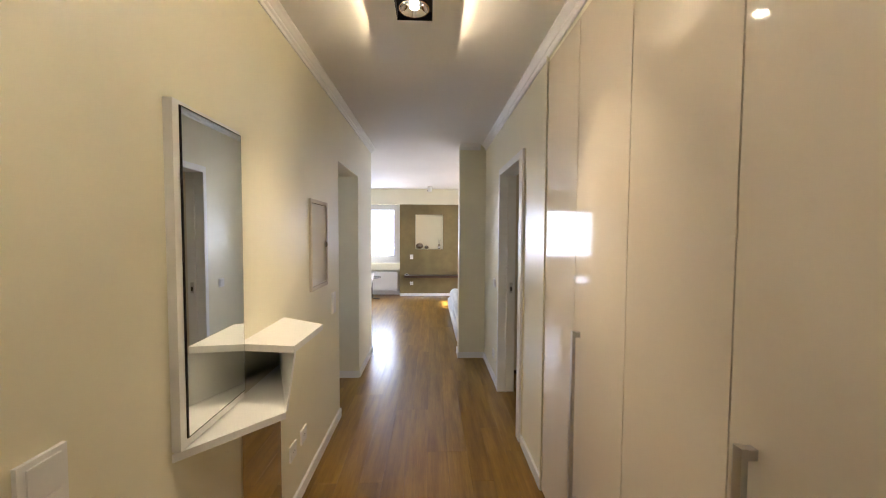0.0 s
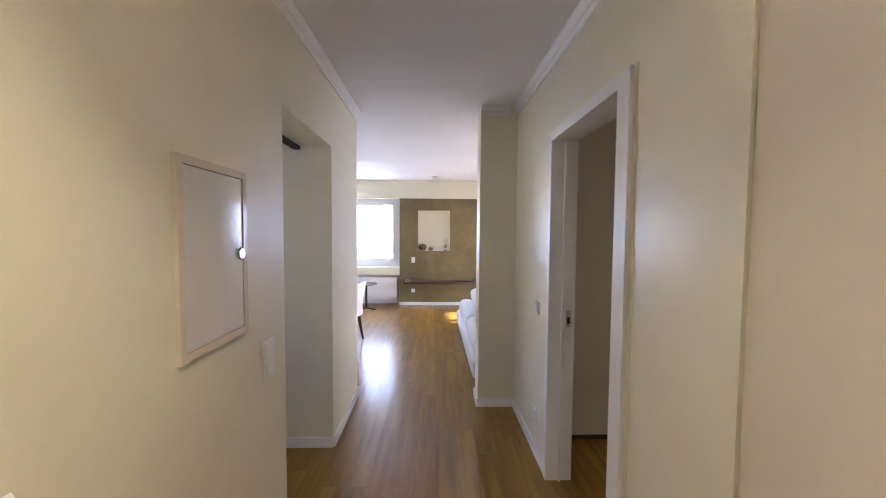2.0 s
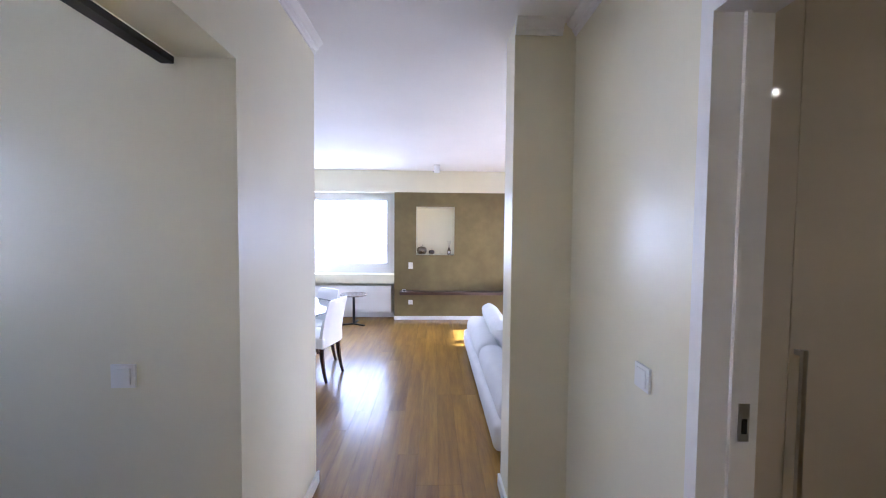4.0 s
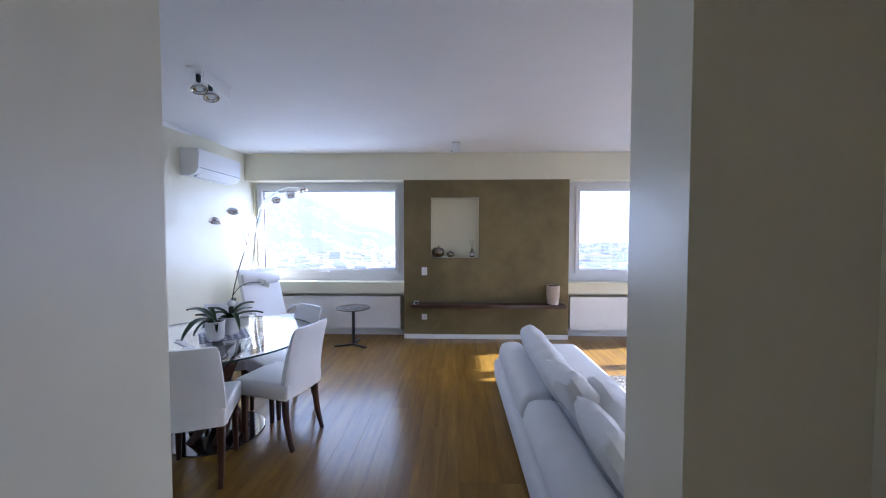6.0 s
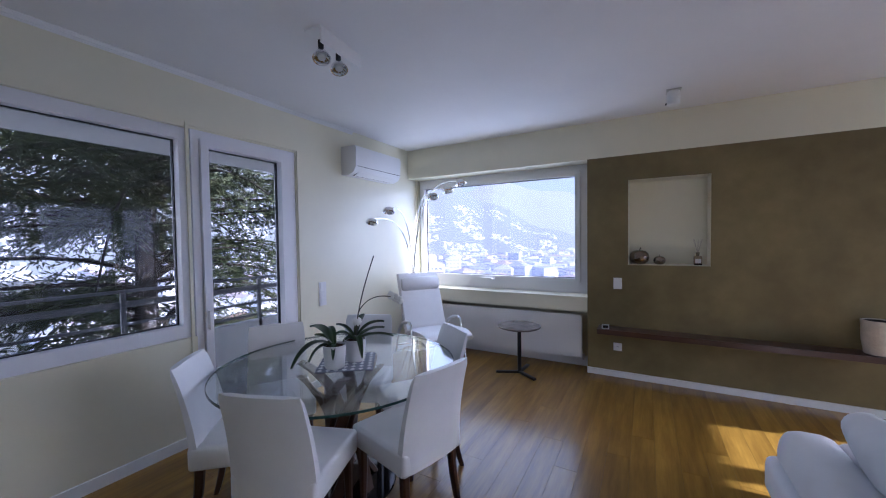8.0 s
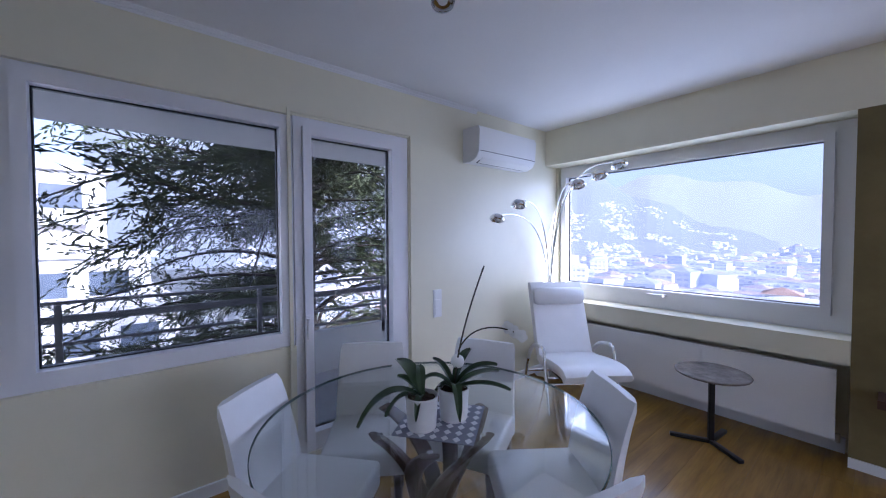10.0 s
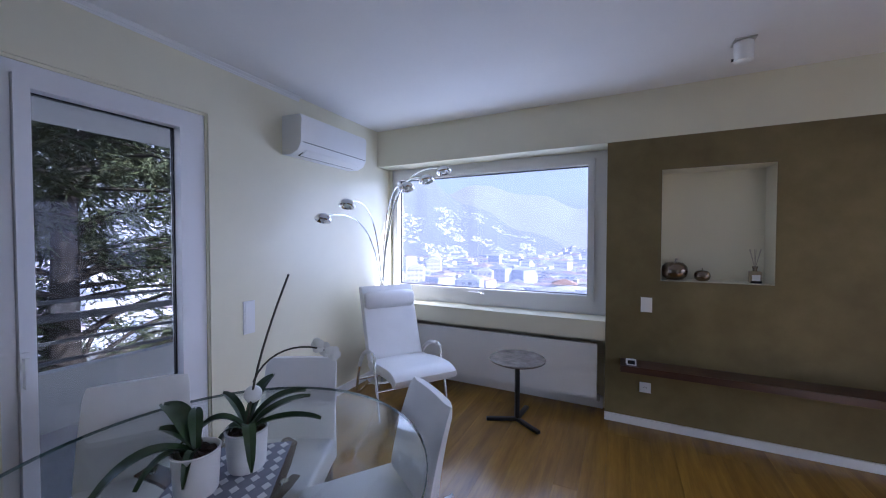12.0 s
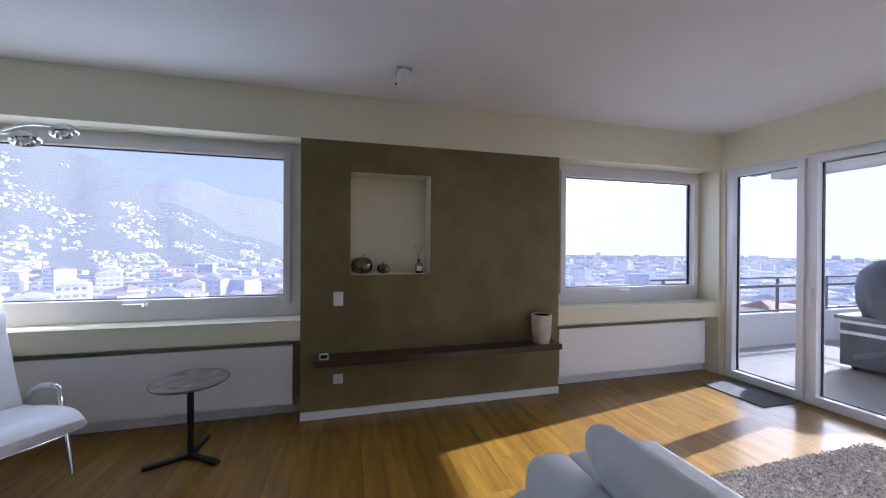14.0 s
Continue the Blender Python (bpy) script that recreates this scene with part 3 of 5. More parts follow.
# wardrobe with tall glossy doors
SEAMS = [-1.70, *(1.755 - 0.4277 * k for k in range(7, -1, -1))]
for i, (y0, y1) in enumerate(zip(SEAMS, SEAMS[1:])):
    u = thing("wardrobe_unit", "tall cream high-gloss built-in wardrobe with bar handle", "wardrobe", group="corridor wardrobe units")
    part("carcass", bx(RX + 0.02, 1.21, y0 + 0.001, y1 - 0.001, 0.0, 2.45), M_SEAM, u)
    d = part("door", bx(RX - 0.004, RX + 0.0185, y0 + 0.0025, y1 - 0.0025, 0.012, 2.445), M_LACQ, u, bevel=0.0015)
    if i % 2 == 0:
        yh = y1 - 0.063
        bar = bx(RX - 0.040, RX - 0.026, yh - 0.011, yh + 0.011, 0.30, 1.075)
        bx(RX - 0.027, RX - 0.004, yh - 0.009, yh + 0.009, 1.05, 1.072, bar)
        bx(RX - 0.027, RX - 0.004, yh - 0.009, yh + 0.009, 0.303, 0.325, bar)
        part("handle", bar, M_STEEL, d, "slim brushed steel bar handle", bevel=0.002)
setting("wardrobe_filler", bx(RX, 1.21, -1.70, 1.755, 2.45, H), M_WALL, "plain bulkhead above the wardrobe", "trim")
setting("wardrobe_end_trim", bx(RX - 0.012, 0.80, 1.757, 1.77, 0, H), M_WALL, "cream end strip beside the wardrobe", "trim")

# cabinet inside the side room
for x0, x1, hx in ((0.81, 1.268, 0), (1.268, 1.73, 1.295), (1.73, 2.19, 0), (2.19, 2.65, 2.22)):
    u = thing("wardrobe_unit", "tall taupe-grey high-gloss wardrobe in the side room", "wardrobe", group="side room wardrobe units")
    part("carcass", bx(x0, x1, 3.515, 4.02, 0.0, 2.40), M_SEAM, u)
    d = part("door", bx(x0 + 0.002, x1 - 0.002, 3.49, 3.514, 0.05, 2.40), M_LACQ, u, bevel=0.0015)
    if hx:
        bar = bx(hx - 0.009, hx + 0.009, 3.452, 3.466, 0.14, 1.06)
        bx(hx - 0.008, hx + 0.008, 3.465, 3.49, 0.145, 0.165, bar)
        bx(hx - 0.008, hx + 0.008, 3.465, 3.49, 1.035, 1.055, bar)
        part("handle", bar, M_STEEL, d, "slim brushed steel bar handle", bevel=0.002)

# corridor ceiling light: a hung panel with recessed spots and a glow above
cl = thing("ceiling_light", "flat white ceiling panel lamp with recessed spots", "ceiling lamp")
SPOT_Y = (1.235, -0.10)
holes = [(-0.16, -0.01, y - 0.075, y + 0.075) for y in SPOT_Y]
bm = slab_with_holes(1, 2.40, 2.445, -0.285, 0.115, -0.60, 1.70, holes)
for v in bm.verts:
    v.co = Vector((v.co.x, v.co.z, v.co.y))
part("panel", bm, M_WHITE, cl, bevel=0.002)
M_LED = lit("warm_led_strip", WARM, 3.2)
for x0, x1 in ((-0.215, -0.195), (0.025, 0.045)):
    part("led_strip", bx(x0, x1, -0.58, 1.66, 2.447, 2.453), M_LED, cl, "warm glowing strip on top of the panel")
bm = bx(-0.10, -0.07, -0.5, 1.6, 2.446, H)
part("spine", bm, M_WHITE, cl)
for y in SPOT_Y:
    can = slab_with_holes(1, 2.402, 2.444, -0.1595, -0.0105, y - 0.0745, y + 0.0745, [(-0.157, -0.013, y - 0.072, y + 0.072)])
    for v in can.verts:
        v.co = Vector((v.co.x, v.co.z, v.co.y))
    bx(-0.157, -0.013, y - 0.072, y + 0.072, 2.438, 2.444, can)
    part("spot_recess", can, M_BLACK, cl, "black square spot recess")
    hd = lathe([(0.001, 0.06), (0.04, 0.05), (0.062, 0.0), (0.058, 0.0), (0.036, 0.045), (0.001, 0.05)], 24, at=(-0.085, y, 2.405))
    sp = part("spot_head", hd, M_CHROME, cl, "round chrome reflector", smooth=True)
    part("bulb", lathe([(0.001, 0.0), (0.014, 0.004), (0.018, 0.02), (0.001, 0.03)], 14, at=(-0.085, y, 2.412)), lit("halogen_glow", (1.0, 0.86, 0.6), 40.0), sp, smooth=True)


def spot(name, eye, target, watts, angle, blend=0.7, colour=WARM, radius=0.03):
    o = new(name, bpy.data.lights.new(name, "SPOT"))
    o.data.energy, o.data.spot_size, o.data.spot_blend, o.data.color, o.data.shadow_soft_size = watts, radians(angle), blend, colour, radius
    o.matrix_world = look(eye, target)
    return o


spot("spot_west", (-0.10, 1.235, 2.395), (LX, 1.50, 1.35), 1.8, 50, 1.0)
spot("spot_east", (-0.07, 1.235, 2.395), (RX, 1.0, 1.55), 2.3, 48, 1.0)
spot("spot_west", (-0.10, -0.10, 2.395), (LX, 0.80, 0.95), 1.15, 66, 1.0)
spot("spot_east", (-0.07, -0.10, 2.395), (RX, -0.3, 1.2), 0.15, 80, 0.9)
spot("spot_down", (-0.085, 1.235, 2.395), (-0.085, 1.5, 0), 4.0, 100, 0.9)

# side-room downlight
dl = thing("downlight", "round recessed chrome downlight", "ceiling lamp")
part("rim", lathe([(0.03, 2.535), (0.045, 2.535), (0.045, 2.539), (0.03, 2.539)], 20, at=(2.4, 2.15, 0), closed=True), M_CHROME, dl, smooth=True)
part("bulb", lathe([(0.001, 2.531), (0.028, 2.533), (0.028, 2.538), (0.001, 2.5385)], 20, at=(2.4, 2.15, 0)), lit("halogen_glow_side", (1.0, 0.86, 0.6), 30.0), dl)
spot("spot_side", (2.4, 2.15, 2.525), (2.4, 2.15, 0), 0.6, 140, 1.0)

# ---- living room ----


def rounded_box(w, d, h, r, bm=None, segs=3):
    bm = bx(-w / 2, w / 2, -d / 2, d / 2, 0, h)
    bmesh.ops.bevel(bm, geom=list(bm.edges), offset=r, segments=segs, affect="EDGES", clamp_overlap=True, profile=0.5)
    return bm


def moved(bm, m):
    bmesh.ops.transform(bm, matrix=m, verts=bm.verts)
    return bm


# dining chairs
def dining_chair(at):
    """Faces +y; the origin lies on the floor under the seat's middle."""
    c = thing("dining_chair", "white leather dining chair with tapered dark wood legs", "chair", at, "chairs round the glass table")
    seat = rounded_box(0.385, 0.42, 0.115, 0.02)
    for v in seat.verts:
        k = max(0.0, v.co.z - 0.06) / 0.055
        v.co.z += 0.012 * k * (1 - (v.co.x / 0.2) ** 2) * (1 - (v.co.y / 0.21) ** 2)
    part("seat", moved(seat, pose(0, 0.01, 0.335)), M_LEATHER, c, smooth=True)
    rings = []
    for i in range(15):
        t = i / 14
        z = 0.345 + t * 0.467
        y = -0.165 - 0.02 * t - 0.075 * t * t
        w = 0.385 - 0.035 * t
        th = 0.062 - 0.022 * t
        if i == 14:
            th, w = th * 0.7, w - 0.012
        bow = 0.012
        ring_ = []
        for k in range(9):
            u = k / 8 * 2 - 1
            ring_.append((u * w / 2, y + th / 2 - bow * (1 - u * u) - (0.012 if abs(u) == 1 else 0), z))
        for k in range(9):
            u = 1 - k / 8 * 2
            ring_.append((u * w / 2, y - th / 2 - bow * (1 - u * u) + (0.012 if abs(u) == 1 else 0), z))
        rings.append(ring_)
    part("backrest", loft(rings), M_LEATHER, c, smooth=True)
    for sx in (-1, 1):
        for sy in (-1, 1):
            x0, y0 = sx * 0.155, sy * 0.165 + 0.005
            dx, dy = sx * 0.006, (0.0 if sy > 0 else -0.055)
            rr = []
            for i in range(7):
                t = i / 6
                h = 0.021 - 0.008 * t
                cx, cy, z = x0 + dx * t, y0 + dy * t * t, 0.34 * (1 - t)
                rr.append([(cx + a * h, cy + b * h, z) for a, b in ((-1, -0.6), (-0.6, -1), (0.6, -1), (1, -0.6), (1, 0.6), (0.6, 1), (-0.6, 1), (-1, 0.6))])
            part("leg", loft(rr), M_DARKWOOD, c, "tapered dark wood leg", smooth=True)
    return c


TC = Vector((-1.745, 5.935))
first = None
for bxx, byy, ang in ((-1.02, 5.86, -15), (-1.305, 6.535, 54), (-2.095, 6.60, 117), (-2.48, 6.065, 146), (-2.23, 5.37, 221), (-1.495, 5.26, -70)):
    a = radians(ang)
    at = pose(bxx - 0.27 * math.cos(a), byy - 0.27 * math.sin(a), 0, 0, 0, ang + 90)
    if first is None:
        first = dining_chair(at)
    else:
        copy_thing(first, at)

# glass table on twisted wooden ribs
TZ, TR = 0.70, 0.65
tb = thing("dining_table", "round clear glass table on twisted dark wood ribs", "table", pose(TC.x, TC.y, 0))
top = part("tabletop", lathe([(0.001, TZ - 0.012), (TR - 0.004, TZ - 0.012), (TR - 0.001, TZ - 0.009), (TR - 0.001, TZ - 0.003), (TR - 0.004, TZ), (0.001, TZ)], 96), M_TABLEGLASS, tb, "round clear glass top")
top.visible_shadow = False
part("rim", lathe([(TR - 0.002, TZ - 0.0115), (TR + 0.001, TZ - 0.0115), (TR + 0.001, TZ - 0.0005), (TR - 0.002, TZ - 0.0005)], 96, closed=True), M_GLASSEDGE, tb, "dark green glass edge")
part("base_plate", lathe([(0.001, 0.0), (0.30, 0.0), (0.305, 0.004), (0.30, 0.010), (0.001, 0.012)], 64), surface("black_mirror_base", (0.02, 0.02, 0.022), 0.05, 0.2, vary=0.05, relief=0.0, coat=1.0), tb, "polished black round base", smooth=True)
for k in range(6):
    a0 = 2 * math.pi * k / 6
    rr = []
    for i in range(17):
        t = i / 16
        ang = a0 + t * radians(140)
        r = 0.19 - 0.145 * math.sin(math.pi * t) ** 0.9 + 0.05 * t
        cx, cy, z = r * math.cos(ang), r * math.sin(ang), 0.012 + t * (TZ - 0.026)
        ux, uy = math.cos(ang), math.sin(ang)
        w, th = 0.034, 0.016
        rr.append([(cx + ux * p * th - uy * q * w, cy + uy * p * th + ux * q * w, z) for p, q in ((-1, -0.8), (-0.6, -1), (0.6, -1), (1, -0.8), (1, 0.8), (0.6, 1), (-0.6, 1), (-1, 0.8))])
    part("rib", loft(rr), M_DARKWOOD, tb, "twisted dark wood rib", smooth=True)
for k in range(6):
    a0 = 2 * math.pi * k / 6 + radians(140)
    part("pad", lathe([(0.001, TZ - 0.02), (0.012, TZ - 0.02), (0.012, TZ - 0.0122), (0.001, TZ - 0.0122)], 12, at=(0.22 * math.cos(a0), 0.22 * math.sin(a0), 0)), M_CHROME, tb, "small chrome pad")

# place mat with a woven lattice
MATP = pose(-1.70, 5.945, TZ + 0.0005, 0, 0, 37)
pm = thing("place_mat", "grey and white lattice place mat on the glass table", "place mat", MATP)
part("cloth", bx(-0.15, 0.15, -0.15, 0.15, 0, 0.003), surface("grey_weave", (0.24, 0.25, 0.31), 0.85, vary=0.1, big=30, fine=300, relief=0.3), pm)
M_WEAVE = surface("white_weave", (0.72, 0.73, 0.76), 0.85, vary=0.05, big=30, fine=300, relief=0.3)
sq = bmesh.new()
for i in range(7):
    for j in range(7):
        cx, cy = -0.129 + i * 0.043, -0.129 + j * 0.043
        prism([(cx, cy - 0.017), (cx + 0.014, cy), (cx, cy + 0.017), (cx - 0.014, cy)], 2, 0.003, 0.0042, sq)
part("lattice", sq, M_WEAVE, pm, "white woven diamonds")["kind"] = "stuff"


def orchid(at, leaves, spikes, seed):
    rng = random.Random(seed)
    o = thing("orchid", "orchid with broad green leaves in a white ceramic pot", "potted plant", at, "orchids on the table")
    part("pot", lathe([(0.001, 0.0), (0.05, 0.0), (0.054, 0.006), (0.060, 0.115), (0.063, 0.122), (0.058, 0.124), (0.054, 0.112), (0.054, 0.104), (0.001, 0.104)], 36), M_CERAMIC, o, "white ceramic pot", smooth=True)
    so = lathe([(0.001, 0.118), (0.03, 0.117), (0.05, 0.11), (0.0535, 0.105), (0.001, 0.1045)], 24)
    for v in so.verts:
        v.co += Vector((0, 0, rng.uniform(-0.004, 0.006)))
    part("soil", so, M_SOIL, o, "dark bark chips")
    for ang, length, rise, droop, w in leaves:
        length, w = length * 0.88, w * 0.82
        a = radians(ang)
        d, s = Vector((math.cos(a), math.sin(a), 0)), Vector((-math.sin(a), math.cos(a), 0))
        pts = bez((0, 0, 0.11), d * length * 0.3 + Vector((0, 0, 0.11 + rise)), d * length * 0.7 + Vector((0, 0, 0.11 + rise)), d * length + Vector((0, 0, 0.11 + rise - droop)), 10)
        rr = []
        for i, p in enumerate(pts):
            t = i / 10
            ww = w * (0.35 + 2.6 * t * (1 - t)) * (1 if t < 0.95 else 0.4)
            tang = (pts[min(i + 1, 10)] - pts[max(i - 1, 0)]).normalized()
            n = tang.cross(s).normalized()
            n = n if n.z > 0 else -n
            rr.append([p + s * ww * 0.5 + n * 0.008, p + n * 0.0, p - s * ww * 0.5 + n * 0.008, p - s * ww * 0.25 + n * 0.0005, p - n * 0.003, p + s * ww * 0.25 + n * 0.0005])
        part("leaf", loft(rr), M_LEAF, o, smooth=True)
    for pts, r in spikes:
        part("stem", sweep(pts, r, 7), M_STEM, o, "dark flower stem", smooth=True)
    for _ in range(5):
        a = rng.uniform(0, 6.28)
        part("root", sweep(bez((0.03 * math.cos(a), 0.03 * math.sin(a), 0.11), (0.05 * math.cos(a), 0.05 * math.sin(a), 0.15), (0.06 * math.cos(a + .5), 0.06 * math.sin(a + .5), 0.14), (0.055 * math.cos(a + 1), 0.055 * math.sin(a + 1), 0.10), 6), 0.003, 5), M_STEM, o, smooth=True)
    return o


o1 = orchid(pose(-1.70, 5.85, TZ + 0.0045), ((173, 0.25, 0.10, 0.02, 0.075), (256, 0.27, 0.07, 0.13, 0.065), (200, 0.13, 0.06, 0.0, 0.055), (150, 0.10, 0.09, 0.0, 0.045), (240, 0.15, 0.03, 0.09, 0.04), (310, 0.09, 0.03, 0.08, 0.03)), (), 3)
st1 = bez((0, 0, 0.11), (0.0, 0.02, 0.28), (0.01, 0.07, 0.42), (0.04, 0.13, 0.595), 10)
st2 = bez((0.005, 0.02, 0.26), (0.03, 0.05, 0.36), (0.10, 0.12, 0.375), (0.165, 0.165, 0.345), 10)
o2 = orchid(pose(-1.68, 5.99, TZ + 0.0045), ((165, 0.24, 0.07, 0.01, 0.04), (82, 0.26, 0.05, 0.02, 0.05), (58, 0.20, 0.10, 0.01, 0.055), (42, 0.25, 0.04, 0.03, 0.045), (228, 0.19, 0.08, 0.12, 0.045), (330, 0.13, 0.06, 0.13, 0.045), (215, 0.10, 0.03, 0.08, 0.055), (110, 0.17, 0.12, 0.0, 0.05)), ((st1, 0.0036), (st2, 0.0030)), 5)
tip = st2[-1]
for at_, k0 in ((tip, 0.0), (tip + Vector((-0.022, -0.012, 0.014)), 0.6), (tip + Vector((0.018, 0.020, -0.016)), 1.1)):
    for k in range(5):
        a = k0 + 2 * math.pi * k / 5
        pet = lathe([(0.001, -0.001), (0.010, -0.001), (0.014, 0.001), (0.009, 0.003), (0.001, 0.003)], 10)
        part("petal", moved(pet, Matrix.Translation(at_ + Vector((0.013 * math.cos(a), 0.004, 0.013 * math.sin(a)))) @ pose(0, 0, 0, 70 + 15 * math.sin(a), 20 * math.cos(a), 20 + 20 * k0)), M_PETAL, o2, "white orchid petal", smooth=True)
ball = bmesh.new()
bmesh.ops.create_uvsphere(ball, u_segments=20, v_segments=12, radius=0.027)
part("ball", moved(ball, pose(-0.01, 0.03, 0.215)), M_PETAL, o2, "white closed bloom", smooth=True)

# lounge chair, facing (0.94, -0.34)
LC = thing("lounge_chair", "white leather recliner with headrest roll and chrome frame", "armchair", pose(-2.215, 7.82, 0, 0, 0, -124))
prof = [(0.33, 0.35), (0.24, 0.39), (0.0, 0.375), (-0.20, 0.345), (-0.29, 0.40), (-0.42, 0.72), (-0.52, 0.98)]
pts = []
for i in range(len(prof) - 1):
    for k in range(5):
        t = k / 5
        p0, p1, p2, p3 = (Vector(prof[max(0, min(len(prof) - 1, i + q))]) for q in (-1, 0, 1, 2))
        pts.append(0.5 * ((2 * p1) + (p2 - p0) * t + (2 * p0 - 5 * p1 + 4 * p2 - p3) * t * t + (3 * p1 - p0 - 3 * p2 + p3) * t ** 3))
pts.append(Vector(prof[-1]))


def pad(points, w, th):
    rr = []
    for i, p in enumerate(points):
        d = (points[min(i + 1, len(points) - 1)] - points[max(i - 1, 0)]).normalized()
        n = Vector((-d.y, d.x))
        n = n if n.y > 0 or (abs(n.y) < 0.7 and n.x > 0) else -n
        e = 0.6 if i in (0, len(points) - 1) else 1.0
        ring_ = []
        for x, k in ((-w / 2, 0.2), (-w / 2 + 0.015, 0.9), (-w / 4, 1.05), (0, 1.1), (w / 4, 1.05), (w / 2 - 0.015, 0.9), (w / 2, 0.2)):
            q = p + n * th / 2 * k * e
            ring_.append((x, q.x, q.y))
        for x, k in ((w / 2, -0.2), (w / 2 - 0.015, -0.9), (0, -1), (-w / 2 + 0.015, -0.9), (-w / 2, -0.2)):
            q = p + n * th / 2 * k * e
            ring_.append((x, q.x, q.y))
        rr.append(ring_)
    return loft(rr)


part("seat", pad(pts[:18], 0.54, 0.085), M_LEATHER, LC, "white leather seat cushion", smooth=True)
part("backrest", pad(pts[18:], 0.52, 0.075), M_LEATHER, LC, "tall white leather back", smooth=True)
hr = lathe([(0.02, -0.24), (0.055, -0.235), (0.07, -0.21), (0.072, 0.0), (0.07, 0.21), (0.055, 0.235), (0.02, 0.24)], 20)
part("headrest", moved(hr, pose(0, -0.425, 0.865, 0, 90, 0) @ Matrix.Diagonal((1.15, 0.72, 1, 1))), M_LEATHER, LC, "rolled white headrest cushion", smooth=True)
for s in (-1, 1):
    x = s * 0.30
    arc = bez((x, -0.47, 0.013), (x, -0.45, 0.22), (x, -0.34, 0.44), (x, -0.17, 0.485), 12)
    loop = arc + bez((x, -0.12, 0.495), (x, -0.06, 0.505), (x, -0.02, 0.505), (x, 0.0, 0.50), 4) + bez((x, 0.012, 0.485), (x, 0.03, 0.40), (x, 0.10, 0.14), (x, 0.13, 0.013), 6)
    part("arm_frame", sweep(loop, 0.013, 10), M_CHROME, LC, "bent chrome tube arm and leg", smooth=True)
    part("arm_pad", sweep(arc[6:] + [Vector((x, -0.10, 0.498)), Vector((x, -0.04, 0.503))], 0.0175, 10), M_LEATHER, LC, "white leather arm wrap", smooth=True)
    part("brace", sweep(bez((x * 0.9, -0.47, 0.03), (x * 0.9, -0.30, 0.16), (x * 0.9, -0.15, 0.24), (x * 0.9, 0.04, 0.26), 8), 0.011, 8), M_CHROME, LC, "chrome brace under the seat", smooth=True)
for y, z in ((-0.40, 0.18), (0.075, 0.23)):
    part("cross_bar", sweep([(-0.30, y, z), (0.30, y, z)], 0.011, 10), M_CHROME, LC, "chrome cross bar", smooth=True)
part("mechanism", moved(rounded_box(0.30, 0.26, 0.07, 0.015), pose(0, -0.08, 0.225)), M_BLACK, LC, "black reclining mechanism", smooth=True)

# arc floor lamp with five chrome heads
LB = Vector((-2.80, 8.26, 0))
fl = thing("floor_lamp", "five-arm chrome arc floor lamp in the corner", "floor lamp")
part("base", lathe([(0.001, 0.0), (0.14, 0.0), (0.145, 0.008), (0.13, 0.022), (0.02, 0.03), (0.001, 0.03)], 40, at=LB), M_CHROME, fl, "round chrome base", smooth=True)
part("pole", sweep([LB + Vector((0, 0, 0.03)), LB + Vector((0, 0, 0.75))], 0.014, 12), M_CHROME, fl, smooth=True)
HEADS = ((-2.68, 7.34, 1.575, 0.0), (-2.56, 7.47, 1.69, 0.015), (-2.22, 7.80, 1.845, -0.008), (-2.09, 7.90, 1.915, 0.008), (-1.98, 8.0, 1.995, 0.02))
for hx, hy, hz, off in HEADS:
    p = Vector((hx, hy, hz))
    start = LB + Vector((off, -off, 0.72))
    away = (Vector((hx, hy, 0)) - Vector((LB.x, LB.y, 0)))
    reach = away.length
    away.normalize()
    end = p - away * 0.05 + Vector((0, 0, 0.03))
    arm = bez(start, start + Vector((0, 0, 0.75 * (hz - 0.72))) + away * 0.04, end - away * reach * 0.62 + Vector((0, 0, 0.10)), end, 22)
    part("arm", sweep(arm, 0.0065, 8), M_CHROME, fl, "curved chrome tube arm", smooth=True)
    sh = lathe([(0.001, 0.045), (0.02, 0.043), (0.042, 0.028), (0.056, 0.0), (0.056, -0.012), (0.050, -0.020), (0.046, -0.012), (0.035, 0.012), (0.001, 0.022)], 26)
    shd = part("shade", moved(sh, Matrix.Translation(p) @ Matrix.Rotation(radians(18), 4, away.cross(Vector((0, 0, 1)))) @ Matrix.Diagonal((1.15, 1.15, 0.95, 1))), M_CHROME, fl, "polished chrome dome shade", smooth=True)
    bl = bmesh.new()
    bmesh.ops.create_uvsphere(bl, u_segments=14, v_segments=10, radius=0.022)
    part("bulb", moved(bl, Matrix.Translation(p + Vector((0, 0, -0.004)))), M_CERAMIC, shd, "unlit white bulb", smooth=True)

# side table
st = thing("side_table", "small round stone-topped side table on a black column", "side table", pose(-1.355, 8.045, 0))
part("top", lathe([(0.001, 0.472), (0.20, 0.472), (0.215, 0.480), (0.218, 0.488), (0.212, 0.494), (0.001, 0.494)], 48), M_MARBLE, st, "mottled grey-brown stone top", smooth=True)
part("column", moved(rounded_box(0.034, 0.034, 0.45, 0.004), pose(0, 0, 0.022, 0, 0, 30)), M_BLACK, st)
for a in (205, 325, 85):
    part("foot", moved(bx(0, 0.24, -0.018, 0.018, 0, 0.022), pose(0, 0, 0, 0, 0, a)), M_BLACK, st, "flat black foot bar", bevel=0.003)

